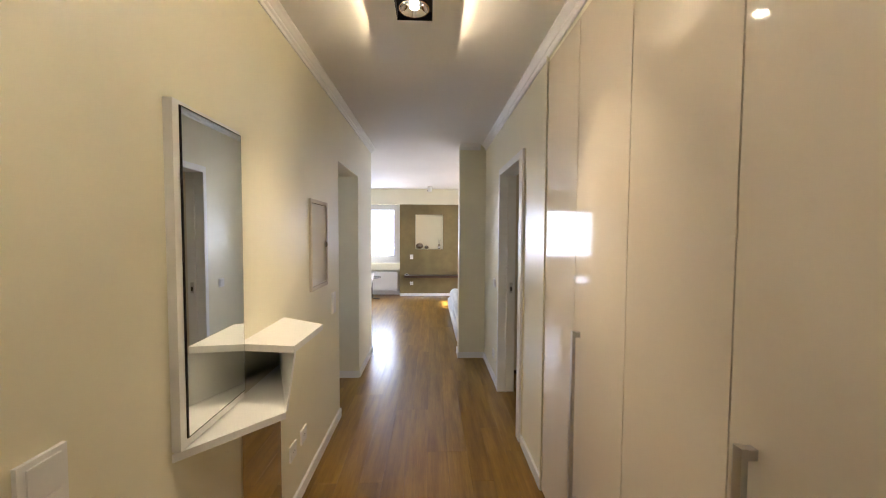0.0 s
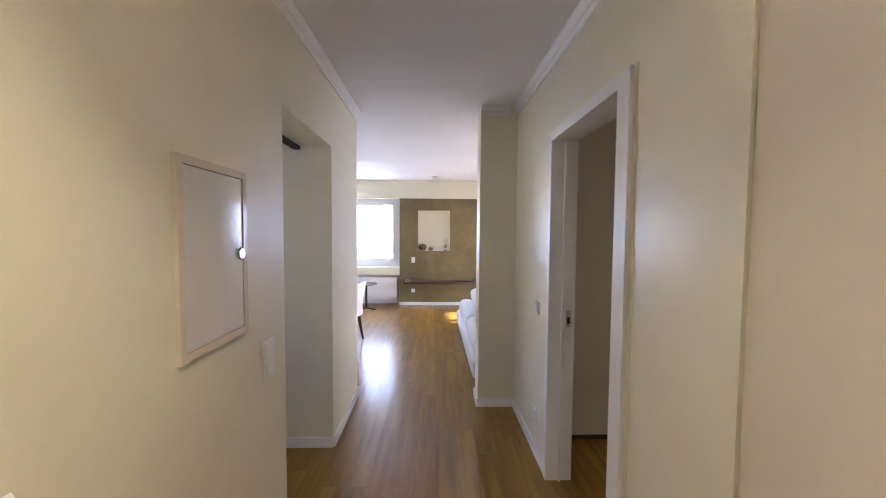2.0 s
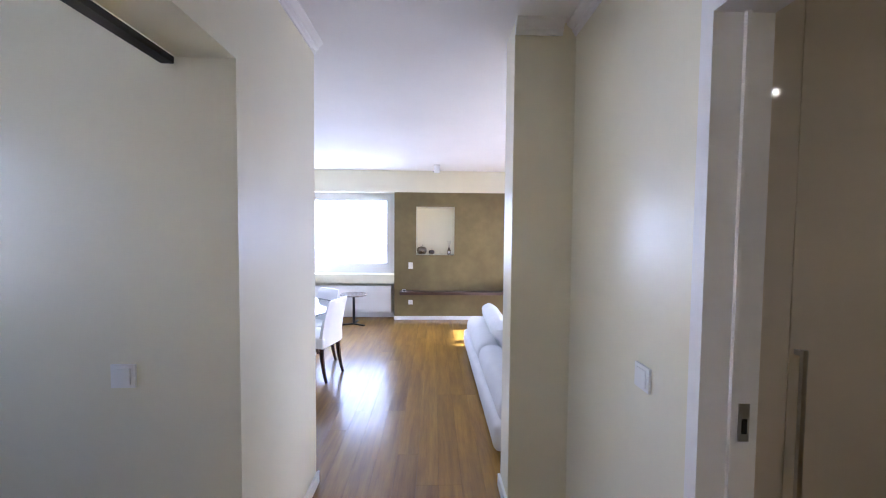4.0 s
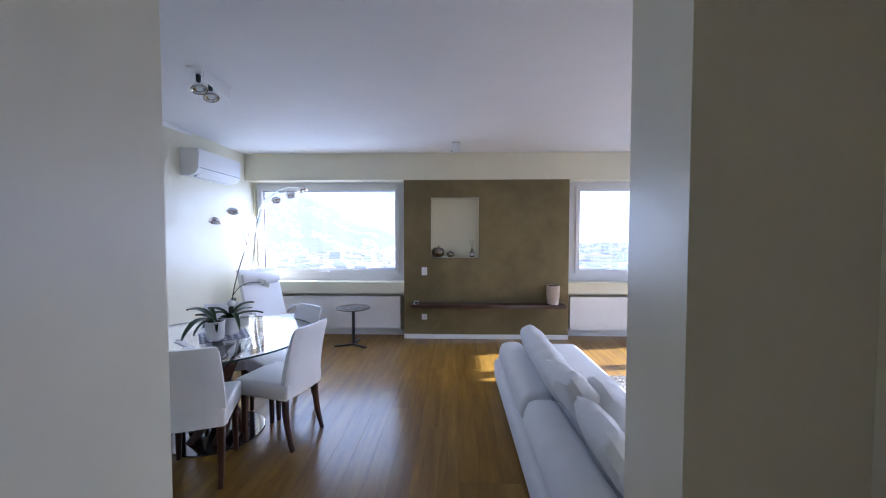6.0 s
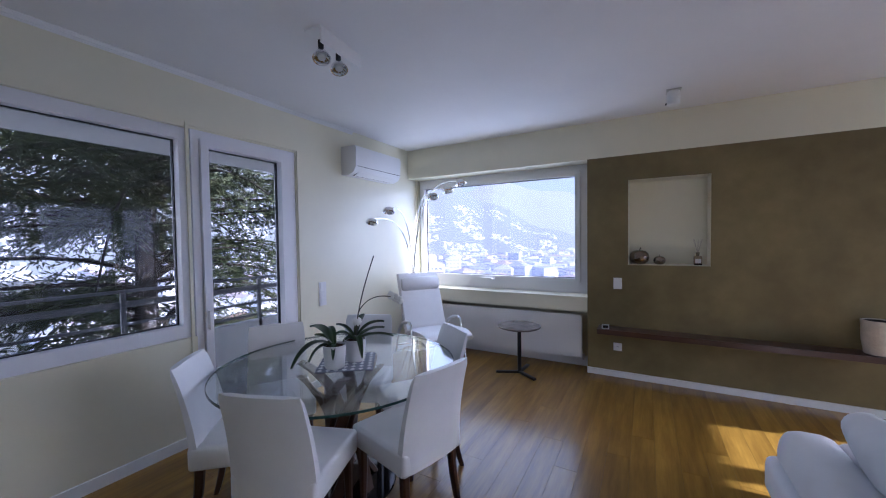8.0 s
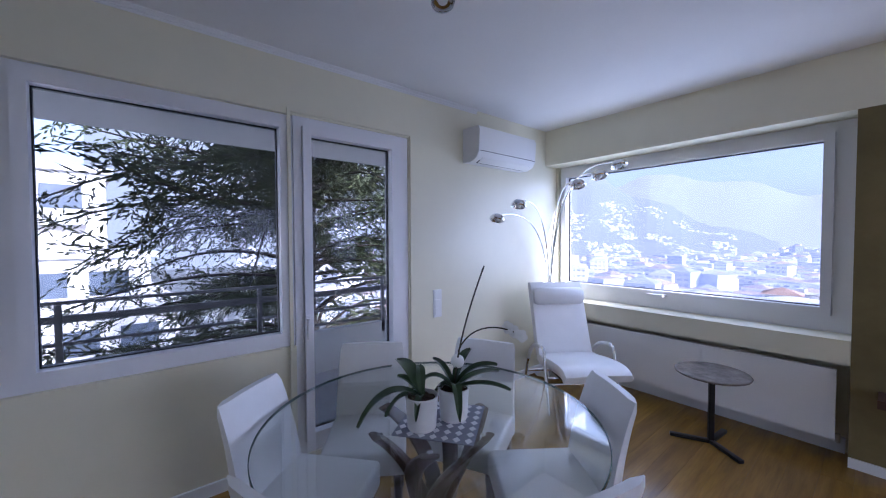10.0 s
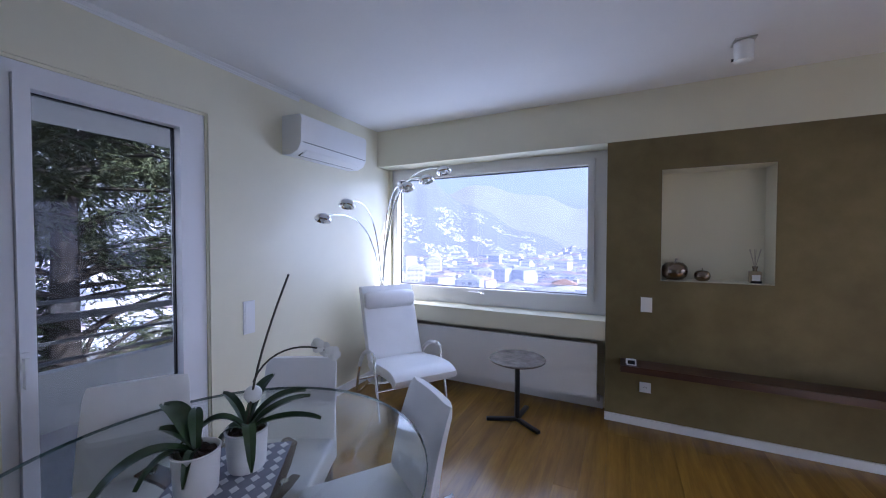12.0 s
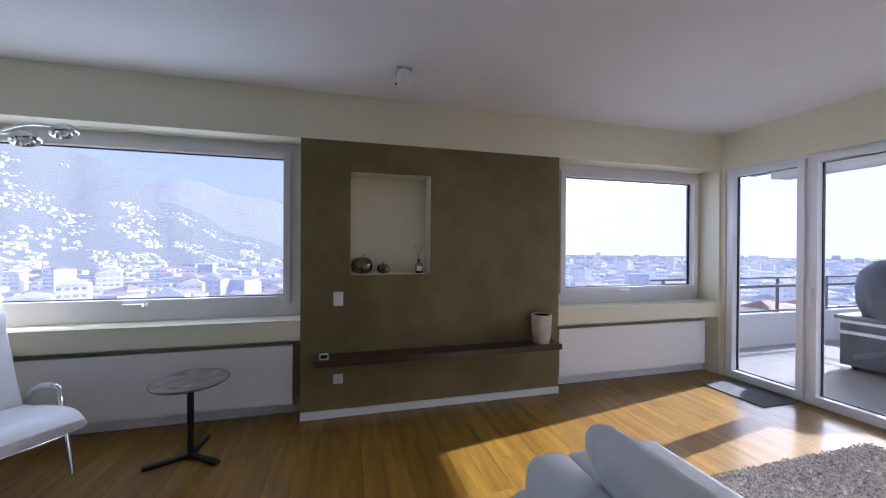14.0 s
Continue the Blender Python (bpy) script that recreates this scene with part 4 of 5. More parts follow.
# radiators
for nm, x0, x1, vx in (("radiator", -2.68, -0.80, -0.79), ("radiator", 1.535, 3.29, 1.525)):
    r = thing(nm, "flat white panel radiator under the window", "radiator", group="window radiators")
    part("front_panel", bx(x0, x1, 8.415, 8.435, 0.125, 0.575), M_WHITE, r, bevel=0.005)
    part("back_panel", bx(x0 + 0.02, x1 - 0.02, 8.49, 8.505, 0.14, 0.56), M_WHITE, r)
    grille = bmesh.new()
    n = int((x1 - x0) / 0.05)
    for i in range(n):
        xx = x0 + 0.03 + i * 0.05
        bx(xx, xx + 0.004, 8.435, 8.49, 0.14, 0.56, grille)
    part("fins", grille, M_WHITE, r)["kind"] = "stuff"
    s = 1 if vx == -0.79 else -1
    vv = sweep([(vx, 8.46, 0.10), (vx, 8.46, 0.155)], 0.014, 12)
    sweep([(vx, 8.46, 0.13), (vx - s * 0.03, 8.46, 0.13)], 0.010, 10, vv)
    part("valve", vv, M_STEEL, r, "small steel radiator valve", smooth=True)
    part("pipe", sweep([(vx, 8.46, 0.10), (vx, 8.50, 0.09), (vx, 8.557, 0.09)], 0.008, 8), M_STEEL, r, smooth=True)
    for xx in (x0 + 0.3, x1 - 0.3):
        part("bracket", bx(xx - 0.015, xx + 0.015, 8.505, 8.58, 0.42, 0.46), M_WHITE, r)

# floating shelf
sf = thing("floating_shelf", "long dark walnut floating shelf on the taupe wall", "shelf")
part("board", bx(-0.63, 1.42, 8.19, NY, 0.455, 0.502), M_WALNUT, sf, bevel=0.002)
vz = thing("vase", "rough beige stoneware planter standing on the shelf", "vase", pose(1.27, 8.285, 0.502))
pr = [(0.001, 0.0), (0.065, 0.0), (0.070, 0.004), (0.084, 0.10), (0.090, 0.245), (0.090, 0.25), (0.078, 0.25), (0.072, 0.05), (0.001, 0.045)]
vb = lathe(pr, 28)
for v in vb.verts:
    k = 1 + 0.02 * math.sin(5 * math.atan2(v.co.y, v.co.x))
    v.co.x *= k
    v.co.y *= k
part("body", vb, M_CONCRETE, vz, smooth=True)
part("inside", lathe([(0.001, 0.12), (0.0745, 0.12), (0.0745, 0.122), (0.001, 0.122)], 24), M_SOIL, vz)
# Black ring darkens the inside of the planter's opening.
part("liner", lathe([(0.0735, 0.10), (0.0785, 0.243), (0.076, 0.243), (0.071, 0.10)], 28, closed=True), M_BLACK, vz, "black lining inside the opening", smooth=True)
dv = thing("thermostat", "small white desk gadget with a dark screen on the shelf", "gadget", pose(-0.56, 8.25, 0.502, 0, 0, 8))
part("case", prism([(-0.025, 0.0), (0.03, 0.0), (0.012, 0.038), (-0.008, 0.038)], 0, -0.032, 0.032), M_WHITE, dv, bevel=0.003)
part("screen", moved(bx(-0.024, 0.024, -0.0005, 0.0005, -0.014, 0.014), pose(0, -0.0170, 0.019, -24, 0, 0)), M_BLACK, dv, "dark screen")

# ornaments in the niche


def apple(at, s, lab):
    a = thing("apple_ornament", lab, "ornament", at, "bronze apples in the niche")
    prf = [(0.001, 0.02), (0.3, 0.0), (0.62, 0.06), (0.92, 0.35), (1.0, 0.75), (0.92, 1.15), (0.65, 1.45), (0.35, 1.52), (0.15, 1.46), (0.001, 1.38)]
    part("body", lathe([(r * s, z * s) for r, z in prf], 36), M_BRONZE, a, smooth=True)
    part("stalk", sweep([(0, 0, 1.38 * s), (0.05 * s, 0, 1.6 * s), (0.16 * s, 0, 1.82 * s)], [0.05 * s, 0.05 * s, 0.08 * s], 8), M_BRONZE, a, smooth=True)


apple(pose(-0.275, 8.47, 1.12), 0.088, "large shiny bronze apple ornament in the niche")
apple(pose(-0.105, 8.45, 1.12, 0, 0, 70), 0.051, "small shiny bronze apple ornament in the niche")
rd = thing("reed_diffuser", "clear scent bottle with thin reeds and a dark label", "diffuser", pose(0.195, 8.45, 1.12))
part("bottle", moved(rounded_box(0.062, 0.062, 0.085, 0.008), pose(0, 0, 0)), surface("amber_glass", (0.30, 0.24, 0.15), 0.1, vary=0.05, relief=0.0), rd, smooth=True)
part("neck", lathe([(0.001, 0.085), (0.013, 0.085), (0.013, 0.105), (0.016, 0.106), (0.016, 0.118), (0.001, 0.118)], 16), M_BRONZE, rd, smooth=True)
part("label", bx(-0.022, 0.022, -0.0325, -0.0312, 0.02, 0.06), M_CERAMIC, rd, "pale paper label")
part("bow", bx(-0.03, 0.03, -0.034, -0.0312, 0.002, 0.018), M_BLACK, rd, "dark ribbon")
for k in range(6):
    a = radians(60 * k + 15)
    part("reed", sweep([(0, 0, 0.10), (0.035 * math.cos(a), 0.02 * math.sin(a), 0.235)], 0.0018, 5), M_CONCRETE, rd)

# sofa
sofa = thing("sofa", "low white fabric sofa with loose back cushions", "sofa")
part("base", moved(rounded_box(0.82, 2.45, 0.20, 0.045), pose(0.745, 5.72, 0.03)), M_FABRIC, sofa, smooth=True)
for y0, y1 in ((5.705, 6.925), (4.50, 5.695)):
    bk = rounded_box(0.225, y1 - y0, 0.205, 0.075, segs=5)
    for v in bk.verts:
        v.co.x += 0.12 * v.co.z + 0.004 * noise.noise(v.co * 5)
    part("backrest", moved(bk, pose(0.475, (y0 + y1) / 2, 0.20)), M_FABRIC, sofa, "low padded back", smooth=True)
sc = rounded_box(0.54, 2.44, 0.165, 0.065, segs=4)
for v in sc.verts:
    if v.co.z > 0.1:
        v.co.z += 0.012 * (1 - (v.co.x / 0.3) ** 2) + 0.006 * noise.noise(v.co * 3)
part("seat_cushion", moved(sc, pose(0.86, 5.72, 0.21)), M_FABRIC, sofa, "long white seat cushion", smooth=True)
for x in (0.42, 1.08):
    for y in (4.62, 6.86):
        part("foot", bx(x - 0.03, x + 0.03, y - 0.03, y + 0.03, 0, 0.035), M_BLACK, sofa)


def loose_cushion(w, d, h, at, seed, lab):
    t = thing("sofa_cushion", lab, "cushion", at, "loose sofa cushions")
    part("cover", cushion(w, d, h, 28, 0.36, seed, 0.013), M_FABRIC, t, smooth=True)




def bolster(length, wide, thick, at, seed, lab):
    """A long boxy back cushion lying along x, softly rounded, with shallow creases."""
    t = thing("sofa_cushion", lab, "cushion", at, "loose sofa cushions")
    rings = []
    for i in range(41):
        u = i / 20 - 1
        k = max(0.02, 1 - abs(u) ** 9) ** 0.4
        ring_ = []
        for j in range(28):
            q = 2 * math.pi * j / 28
            cy, cz = math.cos(q), math.sin(q)
            y = math.copysign(abs(cy) ** 0.55, cy) * wide / 2 * (0.8 + 0.2 * k)
            z = math.copysign(abs(cz) ** 0.75, cz) * thick / 2 * k
            w = noise.noise(Vector((u * 6 + seed, cy * 1.5, cz * 1.5))) * 0.010 + noise.noise(Vector((u * 22, cy * 3 + seed, cz))) * 0.004
            ring_.append((u * length / 2, y + w * cy, z + w * cz))
        rings.append(ring_)
    part("cover", loft(rings), M_FABRIC, t, smooth=True)


bolster(1.08, 0.37, 0.20, pose(0.66, 6.19, 0.445, 0, 62, -1) @ pose(0, 0, 0, 0, 0, 90), 1, "long white fabric back cushion on the sofa")
loose_cushion(0.52, 0.42, 0.17, pose(0.665, 5.50, 0.47, 0, 56, 6) @ pose(0, 0, 0, 0, 0, 80), 2, "square white fabric cushion leaning on the sofa back")
loose_cushion(0.50, 0.42, 0.16, pose(0.86, 5.25, 0.455, 0, 36, -12) @ pose(0, 0, 0, 0, 0, 100), 3, "square white fabric cushion slumped on the seat")
loose_cushion(0.46, 0.40, 0.15, pose(0.65, 4.98, 0.46, 0, 58, 0) @ pose(0, 0, 0, 0, 0, 85), 4, "square white fabric cushion leaning on the sofa back")

# rug
rug = thing("rug", "shaggy grey-beige woven rug on the wood floor", "rug")
RX0, RX1, RY0, RY1 = 1.42, 3.05, 4.75, 7.02
part("weave", bx(RX0, RX1, RY0, RY1, 0.001, 0.012), surface("rug_weave", (0.40, 0.37, 0.34), 0.95, vary=0.2, big=18, fine=200, relief=0.6), rug)
M_PILE = islands("rug_pile", [(0.62, 0.60, 0.57), (0.38, 0.36, 0.35), (0.52, 0.49, 0.46), (0.26, 0.25, 0.25), (0.58, 0.54, 0.48)], 0.95)
rng = random.Random(4)
vs, fs = [], []
for _ in range(42000):
    x, y = rng.uniform(RX0 - 0.01, RX1 + 0.01), RY0 + (RY1 + 0.03 - RY0) * rng.random() ** 0.7
    a, l, w = rng.uniform(0, 6.28), rng.uniform(0.010, 0.024), rng.uniform(0.002, 0.0045)
    z = rng.uniform(0.012, 0.022)
    c, s = math.cos(a), math.sin(a)
    n = len(vs)
    vs += [(x - s * w, y + c * w, 0.010), (x + s * w, y - c * w, 0.010), (x + c * l, y + s * l, z), (x + c * l * 0.5 - s * w * .5, y + s * l * 0.5 + c * w * .5, z + 0.004)]
    fs += [(n, n + 1, n + 2), (n, n + 2, n + 3)]
me = bpy.data.meshes.new("shag")
me.from_pydata(vs, [], fs)
me.materials.append(M_PILE)
pile = new("shag", me)
pile.parent = rug
pile["kind"] = "stuff"

dm = thing("doormat", "dark grey ribbed doormat before the terrace door", "doormat")
bm = bx(3.0, 3.44, 7.66, 8.22, 0.0005, 0.009)
part("mat", bm, M_MAT, dm, bevel=0.002)

# air conditioner
ac = thing("air_conditioner", "white wall-mounted split air conditioner", "air conditioner")
AX = WX
prof_ = [(AX, 2.058), (AX + 0.10, 2.0552), (AX + 0.165, 2.080), (AX + 0.195, 2.1292), (AX + 0.205, 2.302), (AX + 0.19, 2.338), (AX, 2.345)]
part("body", prism(prof_, 1, 7.19, 7.94), M_WHITE, ac, bevel=0.012, segs=3)
part("outlet", prism([(AX + 0.10, 2.0544), (AX + 0.165, 2.0848), (AX + 0.168, 2.0831), (AX + 0.101, 2.0517)], 1, 7.25, 7.88), M_BLACK, ac, "dark air outlet slot")
part("flap", prism([(AX + 0.112, 2.0561), (AX + 0.172, 2.0892), (AX + 0.178, 2.0857), (AX + 0.116, 2.0500)], 1, 7.26, 7.87), M_WHITE, ac, "white louvre flap")
part("seam", prism([(AX + 0.198, 2.1336), (AX + 0.2015, 2.1336), (AX + 0.2017, 2.1370), (AX + 0.198, 2.1370)], 1, 7.205, 7.925), M_SEAM, ac)

# twin and single ceiling spots


def ceiling_spot(at, n, tilt, lab):
    s = thing("ceiling_spot", lab, "spotlight", at, "living room ceiling spots")
    w = 0.055
    L = 0.15 * n
    part("mount", bx(-w, w, -L / 2 - 0.03, L / 2 + 0.03, -0.012, 0), M_WHITE, s, bevel=0.002)
    part("side_plate", bx(w - 0.012, w, -L / 2 - 0.02, L / 2 + 0.02, -0.085, -0.012), M_WHITE, s, "white side plate", bevel=0.003)
    for k in range(n):
        y = (k - (n - 1) / 2) * 0.15
        hd = lathe([(0.001, 0.05), (0.03, 0.045), (0.05, 0.01), (0.052, 0.0), (0.046, 0.0), (0.04, 0.012), (0.001, 0.03)], 22)
        h_ = part("head", moved(hd, pose(-0.03, y, -0.115, tilt, -18, 0)), M_CHROME, s, "round chrome lamp head", smooth=True)
        part("bulb", moved(lathe([(0.001, 0.004), (0.022, 0.006), (0.02, 0.02), (0.001, 0.022)], 14), pose(-0.03, y, -0.115, tilt, -18, 0)), M_CERAMIC, h_, smooth=True)
        part("bracket", bx(-0.045, -0.025, y - 0.012, y + 0.012, -0.075, -0.012), M_BLACK, s, "black bracket")
    return s


ceiling_spot(pose(-1.80, 6.0, H, 0, 0, 6), 2, -15, "white twin ceiling spotlight with chrome heads")
so = thing("ceiling_spot", "single white cylindrical ceiling spotlight", "spotlight", pose(-0.03, 7.86, H), "living room ceiling spots")
part("mount", bx(-0.05, 0.05, -0.05, 0.05, -0.008, 0), M_STEEL, so)
part("can", lathe([(0.001, -0.115), (0.036, -0.118), (0.046, -0.112), (0.046, -0.012), (0.04, -0.008), (0.001, -0.008)], 28), M_WHITE, so, smooth=True)
part("knob", moved(lathe([(0.001, 0), (0.008, 0), (0.008, 0.01), (0.001, 0.01)], 10), pose(-0.046, 0, -0.10, 0, -90, 0)), M_BLACK, so)

# ---- balcony and terrace ----
setting("balcony_floor", bx(-4.55, -3.14, 3.0, 9.5, -0.16, -0.02), M_CONC, "grey concrete balcony floor", "balcony")
setting("balcony_ceiling", bx(-4.62, -3.14, 2.0, 9.6, 2.31, 2.60), M_CEIL, "white slab above the balcony", "balcony")
br = thing("balcony_railing", "grey metal balcony railing over a low white parapet", "railing")
part("parapet", bx(-4.53, -4.43, 3.0, 9.5, -0.02, 0.42), M_WHITE, br, "low white parapet")
for z0, z1, w in ((0.93, 0.955, 0.025), (0.79, 0.845, 0.015), (0.62, 0.645, 0.012), (0.47, 0.495, 0.012)):
    part("rail", bx(-4.48 - w, -4.48 + w, 3.0, 9.5, z0, z1), M_RAIL, br)
for y in (3.2, 4.55, 5.9, 7.25, 8.6):
    part("post", bx(-4.46, -4.43, y - 0.02, y + 0.02, 0.30, 0.93), M_RAIL, br)

setting("terrace_floor", bx(3.64, 8.0, 2.0, 9.75, -0.26, -0.12), M_TERR, "pale tiled terrace floor", "terrace")
setting("terrace_ceiling", bx(3.64, 5.70, 2.0, 9.6, 2.45, 2.65), M_CEIL, "white slab above the terrace doors", "terrace")
aw = thing("awning", "rolled white awning cassette under the terrace slab", "awning")
part("cassette", prism([(5.42, 2.33), (5.66, 2.34), (5.69, 2.39), (5.67, 2.45), (5.42, 2.45)], 1, 4.2, 9.2), M_WHITE, aw, bevel=0.01)
part("front_bar", bx(5.69, 5.715, 4.2, 9.2, 2.33, 2.40), M_UPVC, aw, bevel=0.004)
tp = thing("terrace_railing", "white terrace parapet with thin grey rails", "railing")
part("parapet", bx(3.66, 8.0, 9.44, 9.58, -0.12, 0.36), M_WHITE, tp, "white parapet")
part("parapet_side", bx(7.86, 8.0, 2.0, 9.44, -0.12, 0.36), M_WHITE, tp, "white parapet")
for z0, z1 in ((0.885, 0.91), (0.75, 0.79), (0.375, 0.405)):
    part("rail", bx(3.66, 8.0, 9.49, 9.52, z0, z1), M_RAIL, tp)
    part("rail", bx(7.92, 7.95, 2.0, 9.44, z0, z1), M_RAIL, tp)
for x in (3.9, 5.0, 6.1, 7.2):
    part("post", bx(x - 0.015, x + 0.015, 9.52, 9.55, 0.30, 0.885), M_RAIL, tp)

bq = thing("barbecue", "kettle barbecue under a dark grey vinyl cover on its cart", "barbecue", pose(5.82, 8.0, -0.12, 0, 0, -86))
part("cart", bx(-0.48, 0.48, -0.32, 0.32, 0.06, 0.62), M_COVER, bq, "dark cart body", bevel=0.015)
for z in (0.44, 0.57):
    part("trim_bar", bx(-0.485, 0.485, -0.335, -0.32, z, z + 0.035), M_UPVC, bq, "pale front bar", bevel=0.003)
part("side_shelf", bx(-0.52, 0.52, -0.36, 0.34, 0.62, 0.66), M_RAIL, bq, bevel=0.006)
cv = lathe([(0.001, 1.40), (0.14, 1.385), (0.30, 1.32), (0.40, 1.20), (0.45, 1.02), (0.44, 0.82), (0.38, 0.66), (0.001, 0.66)], 36)
for v in cv.verts:
    v.co += v.normal * 0 + Vector((1, 1, 0.5)) * (noise.noise(v.co * 5.0) * 0.03)
part("cover", cv, M_COVER, bq, "crumpled dark vinyl cover", smooth=True)
for x in (-0.38, 0.38):
    for y in (-0.24, 0.24):
        part("wheel", moved(lathe([(0.001, -0.02), (0.03, -0.02), (0.035, 0), (0.03, 0.02), (0.001, 0.02)], 16), pose(x, y, 0.035, 0, 90, 0)), M_BLACK, bq)

ps = thing("parasol", "folded white parasol standing on the terrace", "parasol", pose(4.15, 8.95, -0.12))
part("base", lathe([(0.001, 0.0), (0.17, 0.0), (0.18, 0.03), (0.14, 0.07), (0.03, 0.09), (0.001, 0.09)], 28), M_CONC, ps, "round concrete foot", smooth=True)
part("pole", sweep([(0, 0, 0.08), (0, 0, 1.28)], 0.016, 10), M_RAIL, ps, smooth=True)
part("canopy", lathe([(0.001, 0.70), (0.055, 0.70), (0.07, 0.78), (0.075, 0.98), (0.06, 1.18), (0.03, 1.27), (0.001, 1.28)], 18), M_WHITE, ps, "folded white canopy", smooth=True)

# ---- cedar beyond the balcony ----


def cedar(at, seed, height, low):
    rng = random.Random(seed)
    t = thing("cedar_tree", "tall dark cedar with layered drooping branches", "tree", at)
    trunk = [(0.15 * math.sin(z * 0.3), 0.12 * math.cos(z * 0.23), z) for z in np.linspace(0, height, 16)]
    part("trunk", sweep(trunk, [0.42 * (1 - 0.9 * i / 15) for i in range(16)], 12), M_BARK, t, smooth=True)
    limbs = bmesh.new()
    vs, fs = [], []

    def spray(p, d, l, w):
        """A thin tuft of needles."""
        side = d.cross(Vector((0, 0, 1)))
        side = side.normalized() if side.length > 1e-3 else Vector((1, 0, 0))
        up = side.cross(d).normalized()
        for k in range(3):
            s = (side * math.cos(k * 1.05) + up * math.sin(k * 1.05)) * w
            n = len(vs)
            vs.extend([tuple(p - s * 0.35), tuple(p + d * l * 0.5 - s), tuple(p + d * l), tuple(p + d * l * 0.45 + s)])
            fs.append((n, n + 1, n + 2, n + 3))
    levels = int((height - low) / 0.42)
    for lv in range(levels):
        z0 = low + lv * 0.42
        reach = (1 - (z0 / height) ** 2.2) * 7.2 + 0.4
        for b in range(11):
            a = rng.uniform(0, 2 * math.pi)
            z = z0 + rng.uniform(-0.4, 0.4)
            r = reach * rng.uniform(0.55, 1.08)
            bare = math.cos(a + 0.2) > 0.5 or (0.3 < a < 1.8 and rng.random() < 0.5)
            if 13.4 < z < 16.6 and bare:
                continue
            d = Vector((math.cos(a), math.sin(a), 0))
            rise, dip = rng.uniform(-0.2, 1.3), rng.uniform(-0.5, 1.3)
            pts = bez((0, 0, z), d * r * 0.35 + Vector((0, 0, z + rise)), d * r * 0.7 + Vector((0, 0, z + rise * 0.6)), d * r + Vector((0, 0, z - dip)), 9)
            sweep(pts, [0.045 * (1 - i / 10) * r / 5 + 0.006 for i in range(10)], 5, limbs)
            for i in range(1, 10):
                if rng.random() < 0.06:
                    continue
                for _ in range(9 if z < 20.0 else 3):
                    da = a + rng.choice((-1, 1)) * rng.uniform(0.5, 1.3)
                    tw = Vector((math.cos(da), math.sin(da), rng.uniform(-0.95, 0.6)))
                    tl = rng.uniform(0.25, 0.85) * (0.6 + 0.4 * r / 5)
                    base = pts[i] + Vector((rng.uniform(-.1, .1), rng.uniform(-.1, .1), rng.uniform(-.06, .06)))
                    nsp = max(3, int(tl / 0.065))
                    for q in range(nsp):
                        p = base + tw * tl * (q / nsp) + Vector((0, 0, -0.10 * (q / nsp) ** 2))
                        dd = (tw + Vector((rng.uniform(-.8, .8), rng.uniform(-.8, .8), rng.uniform(-.5, .3)))).normalized()
                        spray(p, dd, rng.uniform(0.09, 0.19), rng.uniform(0.010, 0.020))
    part("limb", limbs, M_BARK, t, smooth=True)
    me = bpy.data.meshes.new("crown")
    me.from_pydata(vs, [], fs)
    me.materials.append(M_NEEDLES)
    cr = new("crown", me)
    cr.parent = t
    return t


cedar(pose(-9.15, 8.1, -15), 7, 25.0, 10.8)

# ---- neighbours, city and hills ----
GZ = -45.0
M_GROUND = surface("city_ground", (0.17, 0.18, 0.18), 0.95, vary=0.4, big=0.02, fine=0.3, relief=0.0)
M_FACADE = surface("pale_render", (0.72, 0.70, 0.67), 0.85, vary=0.05, big=0.3, fine=6, relief=0.05)
M_ROOF = surface("clay_roof", (0.40, 0.27, 0.22), 0.85, vary=0.15, big=0.6, fine=8, relief=0.1)
M_FLATROOF = surface("gravel_roof", (0.45, 0.45, 0.45), 0.9, vary=0.1, big=0.6, fine=8, relief=0.1)
M_FARGLASS = surface("far_window_glass", (0.10, 0.12, 0.15), 0.15, vary=0.1, relief=0.0)

gr = bmesh.new()
bmesh.ops.create_circle(gr, cap_ends=True, segments=64, radius=4500)
setting("ground", moved(gr, pose(0, 0, GZ)), M_GROUND, "city ground far below the apartment", "ground")

win_me = {}


